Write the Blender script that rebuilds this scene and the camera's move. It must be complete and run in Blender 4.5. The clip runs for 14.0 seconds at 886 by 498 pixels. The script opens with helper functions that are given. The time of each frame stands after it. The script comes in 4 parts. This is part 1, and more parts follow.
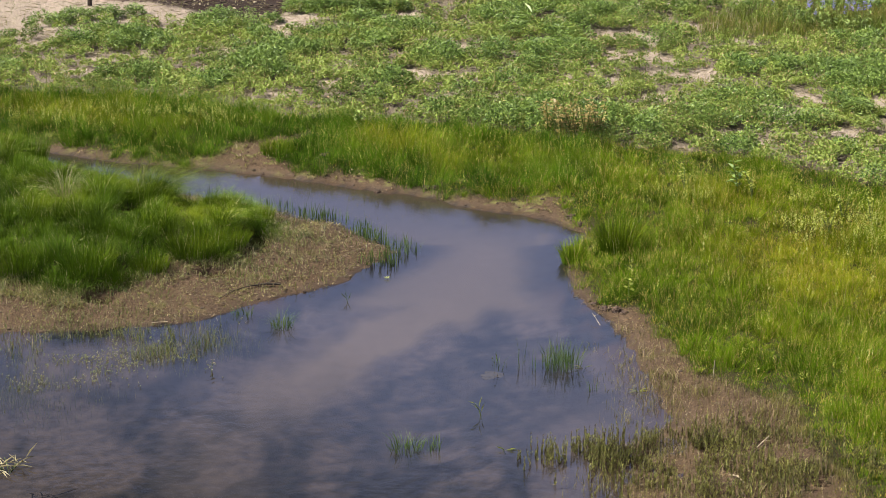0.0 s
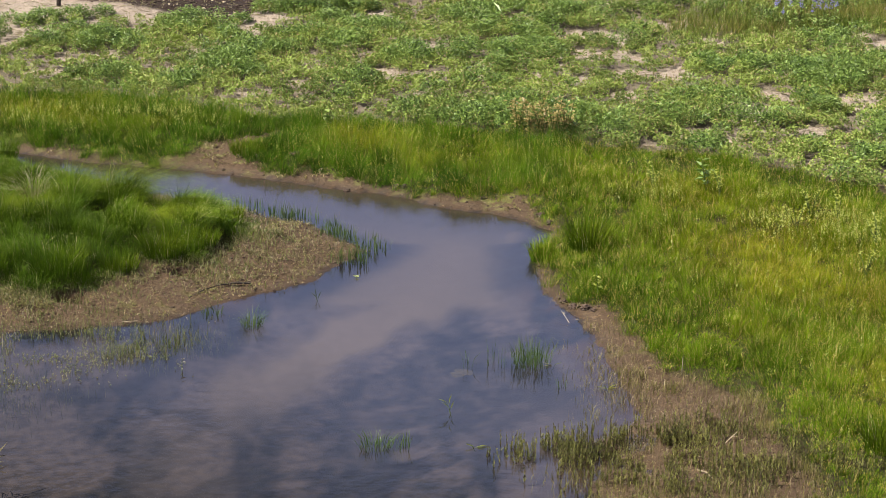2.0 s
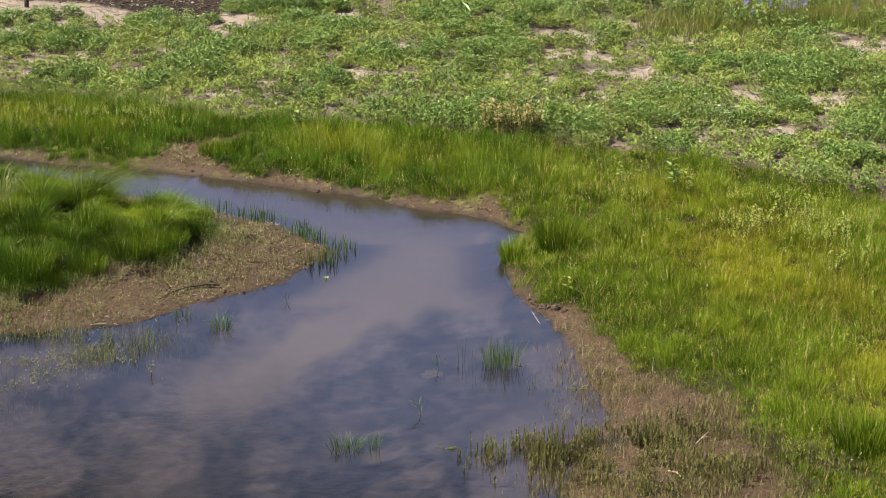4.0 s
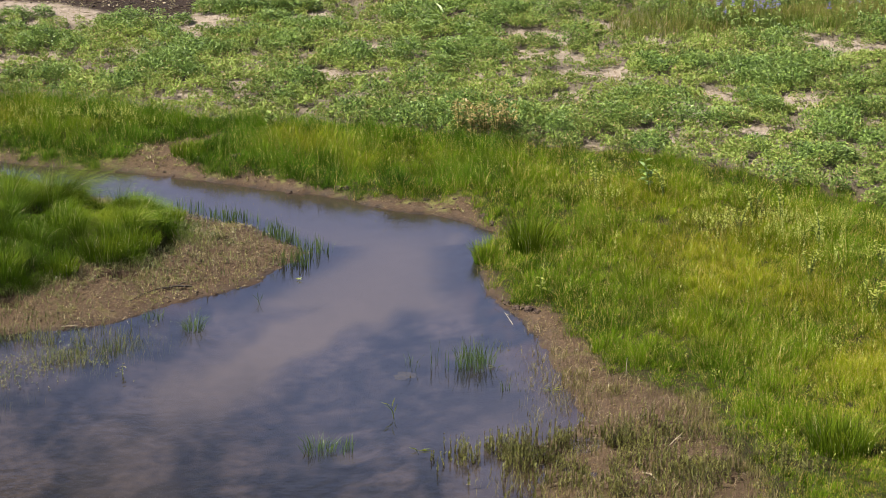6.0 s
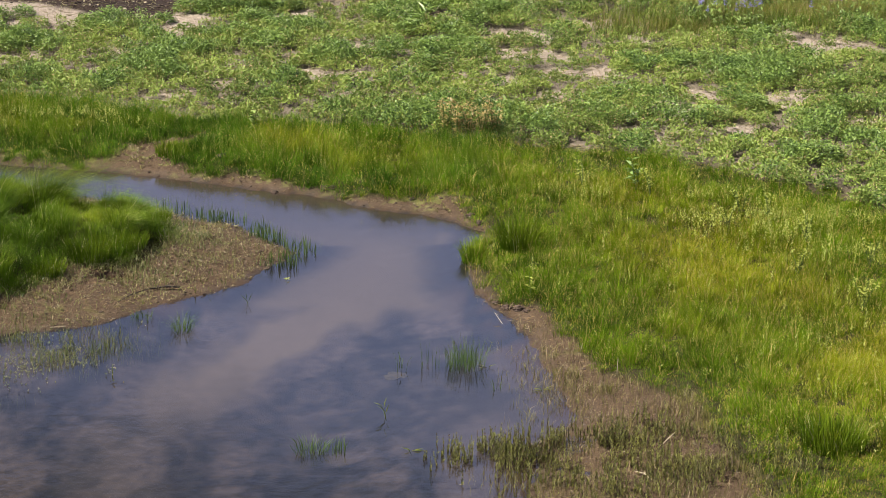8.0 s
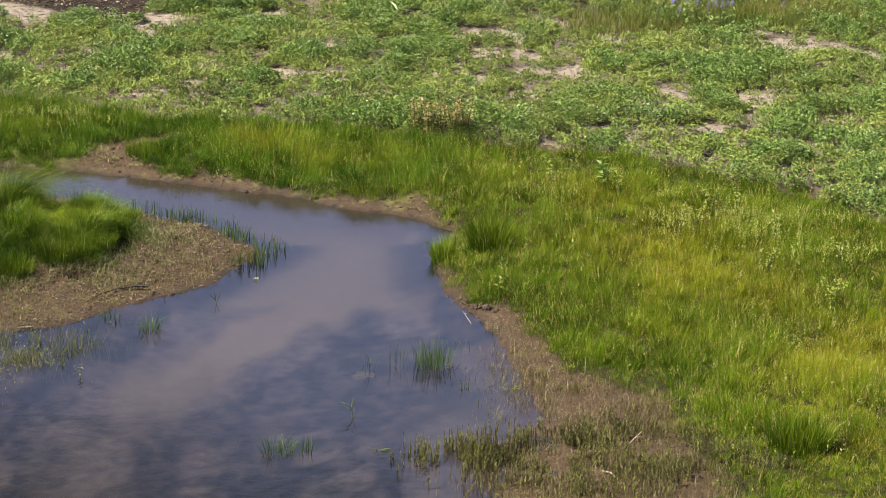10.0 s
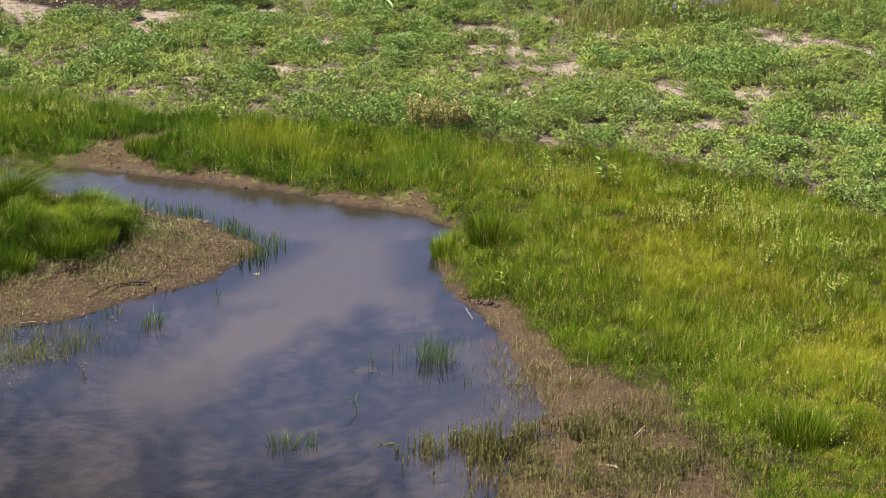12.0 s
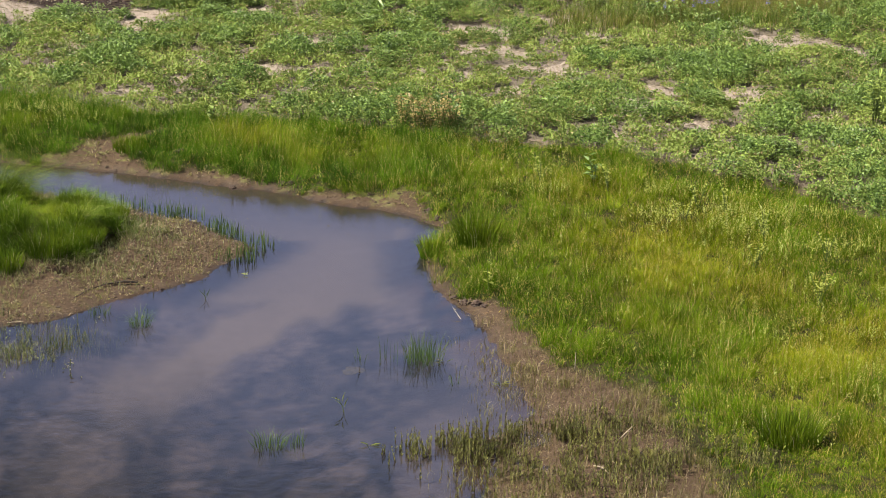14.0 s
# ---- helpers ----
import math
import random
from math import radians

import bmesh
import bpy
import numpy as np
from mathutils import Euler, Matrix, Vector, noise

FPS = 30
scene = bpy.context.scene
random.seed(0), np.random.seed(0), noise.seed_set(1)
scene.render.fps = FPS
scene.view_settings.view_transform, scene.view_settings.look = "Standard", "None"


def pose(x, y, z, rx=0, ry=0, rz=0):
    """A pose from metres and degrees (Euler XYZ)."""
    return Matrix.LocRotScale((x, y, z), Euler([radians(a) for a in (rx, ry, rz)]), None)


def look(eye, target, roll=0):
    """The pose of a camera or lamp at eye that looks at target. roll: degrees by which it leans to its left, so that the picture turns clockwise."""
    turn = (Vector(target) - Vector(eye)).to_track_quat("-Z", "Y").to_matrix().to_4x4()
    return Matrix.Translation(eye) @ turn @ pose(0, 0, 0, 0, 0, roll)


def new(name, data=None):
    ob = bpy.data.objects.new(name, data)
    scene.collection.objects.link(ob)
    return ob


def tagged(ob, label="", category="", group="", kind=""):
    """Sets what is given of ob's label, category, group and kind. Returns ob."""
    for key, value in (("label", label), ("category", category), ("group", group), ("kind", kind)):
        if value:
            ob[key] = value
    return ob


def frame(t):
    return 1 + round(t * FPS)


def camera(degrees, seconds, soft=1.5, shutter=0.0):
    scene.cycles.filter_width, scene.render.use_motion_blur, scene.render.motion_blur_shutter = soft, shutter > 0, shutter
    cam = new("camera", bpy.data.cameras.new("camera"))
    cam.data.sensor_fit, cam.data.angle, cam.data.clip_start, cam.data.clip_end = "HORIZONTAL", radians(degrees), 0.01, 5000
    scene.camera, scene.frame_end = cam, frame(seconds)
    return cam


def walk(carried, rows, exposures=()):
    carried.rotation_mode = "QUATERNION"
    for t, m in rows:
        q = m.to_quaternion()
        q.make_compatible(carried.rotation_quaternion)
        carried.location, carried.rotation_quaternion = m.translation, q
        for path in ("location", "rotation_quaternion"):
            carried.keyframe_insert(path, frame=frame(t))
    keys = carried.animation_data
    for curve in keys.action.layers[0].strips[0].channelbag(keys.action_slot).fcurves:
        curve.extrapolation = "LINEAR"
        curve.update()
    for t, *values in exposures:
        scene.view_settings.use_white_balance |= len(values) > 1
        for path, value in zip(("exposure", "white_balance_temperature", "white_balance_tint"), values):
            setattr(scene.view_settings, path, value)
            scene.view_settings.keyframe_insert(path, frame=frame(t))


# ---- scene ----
cam = camera(22.0, 14.0, soft=0.5)
walk(cam, [
    (0, pose(0.000, 0.000, 10.000, 72.000, 0, 0.000) @ pose(0, 0, 0, 0, 0, 0.000)),
    (0.5, pose(0.000, 0.007, 10.001, 72.001, 0, -0.179) @ pose(0, 0, 0, 0, 0, -0.012)),
    (1, pose(-0.015, 0.001, 9.999, 72.011, 0, -0.396) @ pose(0, 0, 0, 0, 0, 0.016)),
    (1.5, pose(0.001, -0.020, 9.986, 72.039, 0, -0.586) @ pose(0, 0, 0, 0, 0, 0.032)),
    (2, pose(0.024, -0.088, 10.005, 72.002, 0, -0.762) @ pose(0, 0, 0, 0, 0, 0.023)),
    (2.5, pose(0.050, -0.061, 9.993, 72.017, 0, -0.933) @ pose(0, 0, 0, 0, 0, 0.008)),
    (3, pose(0.054, -0.066, 10.003, 71.990, 0, -1.133) @ pose(0, 0, 0, 0, 0, 0.055)),
    (5.5, pose(0.015, 0.077, 9.980, 72.013, 0, -2.083) @ pose(0, 0, 0, 0, 0, 0.105)),
    (6, pose(0.040, 0.075, 9.978, 72.005, 0, -2.249) @ pose(0, 0, 0, 0, 0, 0.199)),
    (6.5, pose(0.049, 0.070, 9.970, 72.013, 0, -2.393) @ pose(0, 0, 0, 0, 0, 0.172)),
    (7, pose(-0.049, 0.112, 9.971, 72.005, 0, -2.640) @ pose(0, 0, 0, 0, 0, 0.228)),
    (7.5, pose(-0.132, 0.150, 9.974, 71.990, 0, -2.827) @ pose(0, 0, 0, 0, 0, 0.270)),
    (8, pose(-0.192, 0.126, 9.975, 71.977, 0, -3.015) @ pose(0, 0, 0, 0, 0, 0.266)),
    (10.5, pose(-0.023, 0.129, 9.973, 71.965, 0, -3.612) @ pose(0, 0, 0, 0, 0, 0.390)),
    (11, pose(-0.040, 0.108, 9.961, 71.964, 0, -3.703) @ pose(0, 0, 0, 0, 0, 0.389)),
    (11.5, pose(-0.156, 0.075, 9.949, 71.965, 0, -3.864) @ pose(0, 0, 0, 0, 0, 0.464)),
    (12, pose(-0.283, 0.047, 9.948, 71.956, 0, -3.978) @ pose(0, 0, 0, 0, 0, 0.510)),
    (12.5, pose(-0.349, 0.074, 9.961, 71.951, 0, -4.054) @ pose(0, 0, 0, 0, 0, 0.517)),
    (13, pose(-0.311, 0.093, 9.977, 71.924, 0, -4.053) @ pose(0, 0, 0, 0, 0, 0.541)),
    (13.5, pose(-0.258, 0.097, 9.963, 71.929, 0, -4.094) @ pose(0, 0, 0, 0, 0, 0.594)),
    (14, pose(-0.198, 0.087, 9.958, 71.915, 0, -4.129) @ pose(0, 0, 0, 0, 0, 0.614)),
])

# ---- world, sun, exposure ----
SUN_EL, SUN_AZ = radians(52), radians(-92)      # azimuth clockwise from +y: the sun stands to the west
sky_world = bpy.data.worlds.new("sky")
scene.world = sky_world
sky_world.use_nodes = True
wn, wl = sky_world.node_tree.nodes, sky_world.node_tree.links
wn.clear()
w_out = wn.new("ShaderNodeOutputWorld")
w_bg = wn.new("ShaderNodeBackground")
w_sky = wn.new("ShaderNodeTexSky")
w_sky.sky_type, w_sky.sun_disc = "NISHITA", False
w_sky.sun_elevation, w_sky.sun_rotation = SUN_EL, SUN_AZ
w_co = wn.new("ShaderNodeTexCoord")
w_map = wn.new("ShaderNodeMapping")
w_map.inputs["Scale"].default_value = (2.2, 2.2, 6.5)
w_noise = wn.new("ShaderNodeTexNoise")
w_noise.inputs["Scale"].default_value, w_noise.inputs["Detail"].default_value = 1.6, 2.5
w_noise.inputs["Roughness"].default_value = 0.5
w_ramp = wn.new("ShaderNodeValToRGB")
w_ramp.color_ramp.elements[0].position, w_ramp.color_ramp.elements[1].position = 0.58, 0.86
w_mix = wn.new("ShaderNodeMix")
w_mix.data_type = "RGBA"
w_mix.inputs["B"].default_value = (14.0, 17.0, 30.0, 1)
wl.new(w_co.outputs["Generated"], w_map.inputs["Vector"])
wl.new(w_map.outputs["Vector"], w_noise.inputs["Vector"])
# cloud lies denser towards the horizon, all round
w_parts = wn.new("ShaderNodeSeparateXYZ")
wl.new(w_co.outputs["Generated"], w_parts.inputs["Vector"])
w_low = wn.new("ShaderNodeMapRange")
w_low.inputs["From Min"].default_value, w_low.inputs["From Max"].default_value = 0.60, 0.2
w_low.inputs["To Min"].default_value, w_low.inputs["To Max"].default_value = 0.0, 0.55
wl.new(w_parts.outputs["Z"], w_low.inputs["Value"])
w_sum = wn.new("ShaderNodeMath")
w_sum.operation = "ADD"
wl.new(w_noise.outputs["Fac"], w_sum.inputs[0])
wl.new(w_low.outputs["Result"], w_sum.inputs[1])
wl.new(w_sum.outputs["Value"], w_ramp.inputs["Fac"])
wl.new(w_ramp.outputs["Color"], w_mix.inputs["Factor"])
wl.new(w_sky.outputs["Color"], w_mix.inputs["A"])
wl.new(w_mix.outputs["Result"], w_bg.inputs["Color"])
w_bg.inputs["Strength"].default_value = 0.0155
wl.new(w_bg.outputs["Background"], w_out.inputs["Surface"])

sun_data = bpy.data.lights.new("sun", "SUN")
sun_data.energy, sun_data.angle, sun_data.color = 5.0, radians(0.53), (1.0, 0.95, 0.84)
sun = new("sun", sun_data)
sun_from = Vector((math.sin(SUN_AZ) * math.cos(SUN_EL), math.cos(SUN_AZ) * math.cos(SUN_EL), math.sin(SUN_EL)))
sun.matrix_world = look(sun_from * 200, (0, 0, 0))
scene.view_settings.exposure = 1.43


# ---- materials ----
def material(name):
    m = bpy.data.materials.new(name)
    m.use_nodes = True
    m.node_tree.nodes.clear()
    return m, m.node_tree.nodes, m.node_tree.links


def node(ns, kind, **values):
    n = ns.new(kind)
    for key, value in values.items():
        n.inputs[key.replace("_", " ")].default_value = value
    return n


def mixed(ns, ls, fac, a, b):
    """A colour mix; each of fac, a and b is a socket or a value."""
    n = ns.new("ShaderNodeMix")
    n.data_type = "RGBA"
    for key, value in (("Factor", fac), ("A", a), ("B", b)):
        if isinstance(value, bpy.types.NodeSocket):
            ls.new(value, n.inputs[key])
        else:
            n.inputs[key].default_value = value if key == "Factor" else (*value, 1)
    return n.outputs["Result"]


def ramped(ns, ls, socket, low, high):
    n = ns.new("ShaderNodeMapRange")
    n.inputs["From Min"].default_value, n.inputs["From Max"].default_value = low, high
    ls.new(socket, n.inputs["Value"])
    return n.outputs["Result"]


def noised(ns, ls, scale, detail=3.0, rough=0.55):
    g = ns.new("ShaderNodeNewGeometry")
    n = node(ns, "ShaderNodeTexNoise", Scale=scale, Detail=detail, Roughness=rough)
    ls.new(g.outputs["Position"], n.inputs["Vector"])
    return n.outputs["Fac"]


def leafy(name, dark, light, tip, through_share=0.35, patch=0.8, rough=0.45, dry=None, dry_share=0.06, gloss=0.35, tufted=False):
    """Blades and leaves: colour differs from leaf to leaf, from tuft to tuft, from patch to patch, and towards the tip."""
    m, ns, ls = material(name)
    g = ns.new("ShaderNodeNewGeometry")
    rnd = g.outputs["Random Per Island"]
    if tufted:
        tuft = ns.new("ShaderNodeAttribute")
        tuft.attribute_name = "tone"
        share = node(ns, "ShaderNodeMix", Factor=0.5)
        ls.new(rnd, share.inputs["A"])
        ls.new(tuft.outputs["Fac"], share.inputs["B"])
        rnd_tone = share.outputs["Result"]
    else:
        rnd_tone = rnd
    tone = mixed(ns, ls, rnd_tone, dark, light)
    at = ns.new("ShaderNodeAttribute")
    at.attribute_name = "along"
    patchy = ramped(ns, ls, noised(ns, ls, patch, 3.0), 0.35, 0.65)
    mul = ns.new("ShaderNodeMath")
    mul.operation = "MULTIPLY"
    ls.new(at.outputs["Fac"], mul.inputs[0])
    ls.new(patchy, mul.inputs[1])
    tone = mixed(ns, ls, mul.outputs[0], tone, tip)
    if dry:
        pick = ns.new("ShaderNodeMath")
        pick.operation = "FRACT"
        big = ns.new("ShaderNodeMath")
        big.operation = "MULTIPLY"
        big.inputs[1].default_value = 37.0
        ls.new(rnd, big.inputs[0])
        ls.new(big.outputs[0], pick.inputs[0])
        less = ns.new("ShaderNodeMath")
        less.operation = "LESS_THAN"
        less.inputs[1].default_value = dry_share
        ls.new(pick.outputs[0], less.inputs[0])
        tone = mixed(ns, ls, less.outputs[0], tone, dry)
    p = node(ns, "ShaderNodeBsdfPrincipled", Roughness=rough)
    p.inputs["Specular IOR Level"].default_value = gloss
    ls.new(tone, p.inputs["Base Color"])
    tr = ns.new("ShaderNodeBsdfTranslucent")
    ls.new(tone, tr.inputs["Color"])
    mix = ns.new("ShaderNodeMixShader")
    mix.inputs[0].default_value = through_share
    out = ns.new("ShaderNodeOutputMaterial")
    ls.new(p.outputs[0], mix.inputs[1])
    ls.new(tr.outputs[0], mix.inputs[2])
    ls.new(mix.outputs[0], out.inputs["Surface"])
    return m


def plain(name, a, b, scale=30.0, rough=0.8, bump=0.3):
    m, ns, ls = material(name)
    f = ramped(ns, ls, noised(ns, ls, scale, 5.0), 0.3, 0.7)
    p = node(ns, "ShaderNodeBsdfPrincipled", Roughness=rough)
    p.inputs["Specular IOR Level"].default_value = 0.2
    ls.new(mixed(ns, ls, f, a, b), p.inputs["Base Color"])
    bp = node(ns, "ShaderNodeBump", Strength=bump, Distance=0.01)
    ls.new(noised(ns, ls, scale * 3, 4.0), bp.inputs["Height"])
    ls.new(bp.outputs[0], p.inputs["Normal"])
    out = ns.new("ShaderNodeOutputMaterial")
    ls.new(p.outputs[0], out.inputs["Surface"])
    return m


def ground_material():
    """Mud by the water, tan and dark soil in the field, weed beds under water: masks lie on the mesh."""
    m, ns, ls = material("earth")

    def mask(name):
        a = ns.new("ShaderNodeAttribute")
        a.attribute_name = name
        return a.outputs["Fac"]

    fine = ramped(ns, ls, noised(ns, ls, 38.0, 6.0, 0.65), 0.3, 0.7)
    mid = ramped(ns, ls, noised(ns, ls, 6.0, 5.0, 0.6), 0.35, 0.65)
    mud = mixed(ns, ls, fine, (0.016, 0.0100, 0.0062), (0.165, 0.110, 0.068))
    mud = mixed(ns, ls, mid, mud, (0.082, 0.053, 0.034))
    crust = ramped(ns, ls, noised(ns, ls, 13.0, 5.0, 0.7), 0.58, 0.68)
    mud = mixed(ns, ls, crust, mud, (0.185, 0.122, 0.066))
    soil = mixed(ns, ls, fine, (0.15, 0.110, 0.085), (0.44, 0.365, 0.295))
    dark = mixed(ns, ls, fine, (0.0120, 0.0080, 0.0062), (0.0480, 0.0320, 0.0250))
    # dead plant matter, kept dark to stand in for shade between the plants
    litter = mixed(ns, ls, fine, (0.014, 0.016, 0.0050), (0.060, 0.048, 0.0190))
    weed = mixed(ns, ls, mid, (0.004, 0.006, 0.009), (0.018, 0.020, 0.021))
    col = mixed(ns, ls, mask("field"), mud, soil)
    col = mixed(ns, ls, mask("dark"), col, dark)
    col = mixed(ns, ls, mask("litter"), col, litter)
    algae = ramped(ns, ls, noised(ns, ls, 4.0, 4.0), 0.54, 0.62)
    mul = ns.new("ShaderNodeMath")
    mul.operation = "MULTIPLY"
    ls.new(algae, mul.inputs[0])
    ls.new(mask("algae"), mul.inputs[1])
    col = mixed(ns, ls, mul.outputs[0], col, (0.145, 0.139, 0.0462))
    wet = mask("wet")
    col = mixed(ns, ls, ramped(ns, ls, wet, 0.0, 1.4), col, (0.033, 0.0211, 0.0145))
    bed = mixed(ns, ls, mid, (0.036, 0.033, 0.037), (0.078, 0.066, 0.066))
    col = mixed(ns, ls, mask("bed"), col, bed)
    col = mixed(ns, ls, mask("weed"), col, weed)
    p = ns.new("ShaderNodeBsdfPrincipled")
    p.inputs["Specular IOR Level"].default_value = 0.12
    ls.new(col, p.inputs["Base Color"])
    r = ns.new("ShaderNodeMapRange")
    r.inputs["To Min"].default_value, r.inputs["To Max"].default_value = 0.92, 0.4
    ls.new(wet, r.inputs["Value"])
    ls.new(r.outputs["Result"], p.inputs["Roughness"])
    b1 = node(ns, "ShaderNodeBump", Strength=1.0, Distance=0.06)
    ls.new(noised(ns, ls, 26.0, 6.0, 0.7), b1.inputs["Height"])
    ls.new(b1.outputs[0], p.inputs["Normal"])
    calm = ns.new("ShaderNodeMapRange")
    calm.inputs["To Min"].default_value, calm.inputs["To Max"].default_value = 1.0, 0.25
    ls.new(wet, calm.inputs["Value"])
    ls.new(calm.outputs["Result"], b1.inputs["Strength"])
    out = ns.new("ShaderNodeOutputMaterial")
    ls.new(p.outputs[0], out.inputs["Surface"])
    return m


def water_material():
    """Silty water: a mirror by Fresnel over a silt haze that is thick in the channel and thin in the shallows."""
    m, ns, ls = material("silty_water")
    a = ns.new("ShaderNodeAttribute")
    a.attribute_name = "silt"
    haze = node(ns, "ShaderNodeBsdfDiffuse")
    ls.new(mixed(ns, ls, a.outputs["Fac"], (0.010, 0.009, 0.010), (0.076, 0.056, 0.039)), haze.inputs["Color"])
    clear = ns.new("ShaderNodeBsdfTransparent")
    clear.inputs["Color"].default_value = (0.56, 0.52, 0.50, 1)
    body = ns.new("ShaderNodeMixShader")
    ls.new(a.outputs["Fac"], body.inputs[0])
    ls.new(clear.outputs[0], body.inputs[1])
    ls.new(haze.outputs[0], body.inputs[2])
    gl = node(ns, "ShaderNodeBsdfGlossy", Roughness=0.015)
    bump = node(ns, "ShaderNodeBump", Strength=0.07, Distance=0.02)
    ls.new(noised(ns, ls, 5.0, 2.0), bump.inputs["Height"])
    ls.new(bump.outputs[0], gl.inputs["Normal"])
    fr = node(ns, "ShaderNodeFresnel", IOR=1.45)
    ls.new(bump.outputs[0], fr.inputs["Normal"])
    mix = ns.new("ShaderNodeMixShader")
    ls.new(fr.outputs[0], mix.inputs[0])
    ls.new(body.outputs[0], mix.inputs[1])
    ls.new(gl.outputs[0], mix.inputs[2])
    out = ns.new("ShaderNodeOutputMaterial")
    ls.new(mix.outputs[0], out.inputs["Surface"])
    return m


EARTH, WATER = ground_material(), water_material()
MEADOW = leafy("meadow_grass", (0.0120, 0.0420, 0.0026), (0.170, 0.260, 0.0090), (0.350, 0.305, 0.0140), 0.10, 0.5, dry=(0.40, 0.30, 0.100), dry_share=0.11, gloss=0.06, rough=0.6, tufted=True)
BANK = leafy("bank_grass", (0.0120, 0.0440, 0.0036), (0.135, 0.235, 0.0120), (0.410, 0.390, 0.0220), 0.11, 0.6, dry=(0.38, 0.31, 0.106), dry_share=0.06, gloss=0.06, rough=0.6, tufted=True)
SEDGE = leafy("sedge", (0.0045, 0.0190, 0.0016), (0.110, 0.190, 0.0080), (0.31, 0.31, 0.0180), 0.10, 0.9, dry=(0.36, 0.33, 0.15), dry_share=0.03, gloss=0.06, rough=0.6, tufted=True)
FIELD = leafy("field_weed", (0.018, 0.044, 0.0070), (0.268, 0.345, 0.072), (0.325, 0.378, 0.084), 0.08, 0.5, rough=0.5, dry=(0.36, 0.26, 0.135), dry_share=0.07, gloss=0.15, tufted=True)
DARKLEAF = leafy("dark_leaf", (0.014, 0.040, 0.0070), (0.190, 0.285, 0.055), (0.250, 0.330, 0.075), 0.10, 1.5, rough=0.45, gloss=0.25)
SEED = leafy("seed_head", (0.198, 0.145, 0.033), (0.409, 0.343, 0.0594), (0.409, 0.37, 0.0528), 0.25, 1.0)
LIME = leafy("lime_leaf", (0.211, 0.277, 0.033), (0.363, 0.396, 0.0792), (0.383, 0.396, 0.0792), 0.4, 1.5)
RUSSET = leafy("russet_leaf", (0.20, 0.14, 0.050), (0.38, 0.28, 0.11), (0.36, 0.31, 0.10), 0.3, 2.0)
SPROUT = leafy("sprout", (0.034, 0.036, 0.0090), (0.160, 0.150, 0.0350), (0.260, 0.235, 0.0620), 0.2, 1.5, dry=(0.277, 0.211, 0.112), dry_share=0.25)
GLASSWORT = leafy("glasswort", (0.0396, 0.0429, 0.0132), (0.200, 0.200, 0.0495), (0.330, 0.315, 0.0900), 0.15, 2.0, dry=(0.066, 0.0396, 0.0264), dry_share=0.2)
REED = leafy("reed", (0.0264, 0.0594, 0.0132), (0.0726, 0.125, 0.0264), (0.132, 0.165, 0.0396), 0.3, 2.0)
RUSH = leafy("shallow_rush", (0.033, 0.0528, 0.0132), (0.132, 0.158, 0.0396), (0.224, 0.218, 0.066), 0.25, 2.0, dry=(0.264, 0.218, 0.119), dry_share=0.15)
RUDDY = leafy("ruddy_grass", (0.034, 0.064, 0.0075), (0.130, 0.185, 0.020), (0.220, 0.190, 0.045), 0.2, 0.7, dry=(0.317, 0.238, 0.119), dry_share=0.1, gloss=0.15)
DRY = leafy("dead_leaf", (0.0300, 0.0170, 0.0085), (0.200, 0.130, 0.066), (0.224, 0.178, 0.0858), 0.1, 3.0)
STRAW = leafy("straw", (0.145, 0.119, 0.0594), (0.304, 0.264, 0.152), (0.304, 0.264, 0.152), 0.15, 3.0)
PETAL = leafy("lupin_petal", (0.106, 0.0924, 0.33), (0.224, 0.198, 0.475), (0.297, 0.277, 0.528), 0.25, 3.0)
WOOD = plain("dead_wood", (0.0198, 0.0158, 0.0119), (0.0858, 0.066, 0.0495), 25.0, 0.85)
PALEWOOD = plain("bleached_wood", (0.238, 0.185, 0.119), (0.396, 0.33, 0.238), 40.0, 0.85)
CLOD = plain("clod", (0.0231, 0.0145, 0.0106), (0.0792, 0.0528, 0.0383), 18.0, 0.75, 0.6)
STEM = plain("green_stem", (0.0594, 0.0924, 0.0198), (0.125, 0.152, 0.0396), 40.0, 0.6)


# ---- plan ----
FAR_SHORE = [(-40, 49), (-16, 40), (-12, 38.3), (-9, 37.0), (-6.7, 35.95), (-6.0, 35.64), (-4.84, 35.21), (-3.72, 34.88), (-2.7, 34.4), (-1.88, 34.08), (-0.9, 33.56),
             (-0.21, 33.26), (0.39, 32.78), (0.98, 32.5), (1.47, 32.21), (1.79, 31.82), (2.05, 31.5)]
RIGHT_SHORE = [(1.96, 31.2), (1.76, 30.5), (1.74, 29.8), (1.80, 29.1), (1.93, 28.4), (2.09, 27.84), (2.28, 27.1), (2.43, 26.2), (2.48, 25.6), (2.58, 24.9), (2.64, 24.4),
               (2.48, 24.02), (2.18, 23.7), (2.06, 23.2), (1.98, 22.7), (1.88, 22.1), (1.7, 20.0), (1.5, 14.0), (0.0, 4.0)]
LEFT_SHORE = [(-30, 4.0), (-30, 25.5), (-12, 27.0), (-7, 27.2), (-5.3, 27.35), (-4.4, 27.4), (-3.65, 27.55), (-3.15, 27.8), (-2.8, 28.15), (-2.43, 28.61), (-1.85, 28.84),
              (-1.41, 29.31), (-0.97, 30.04), (-0.59, 30.67), (-1.09, 31.33), (-1.53, 31.93), (-2.39, 32.44), (-3.02, 32.87), (-4.21, 33.62), (-5.79, 34.88), (-6.62, 35.4),
              (-9, 36.3), (-12, 37.6), (-16, 39.2), (-40, 48)]
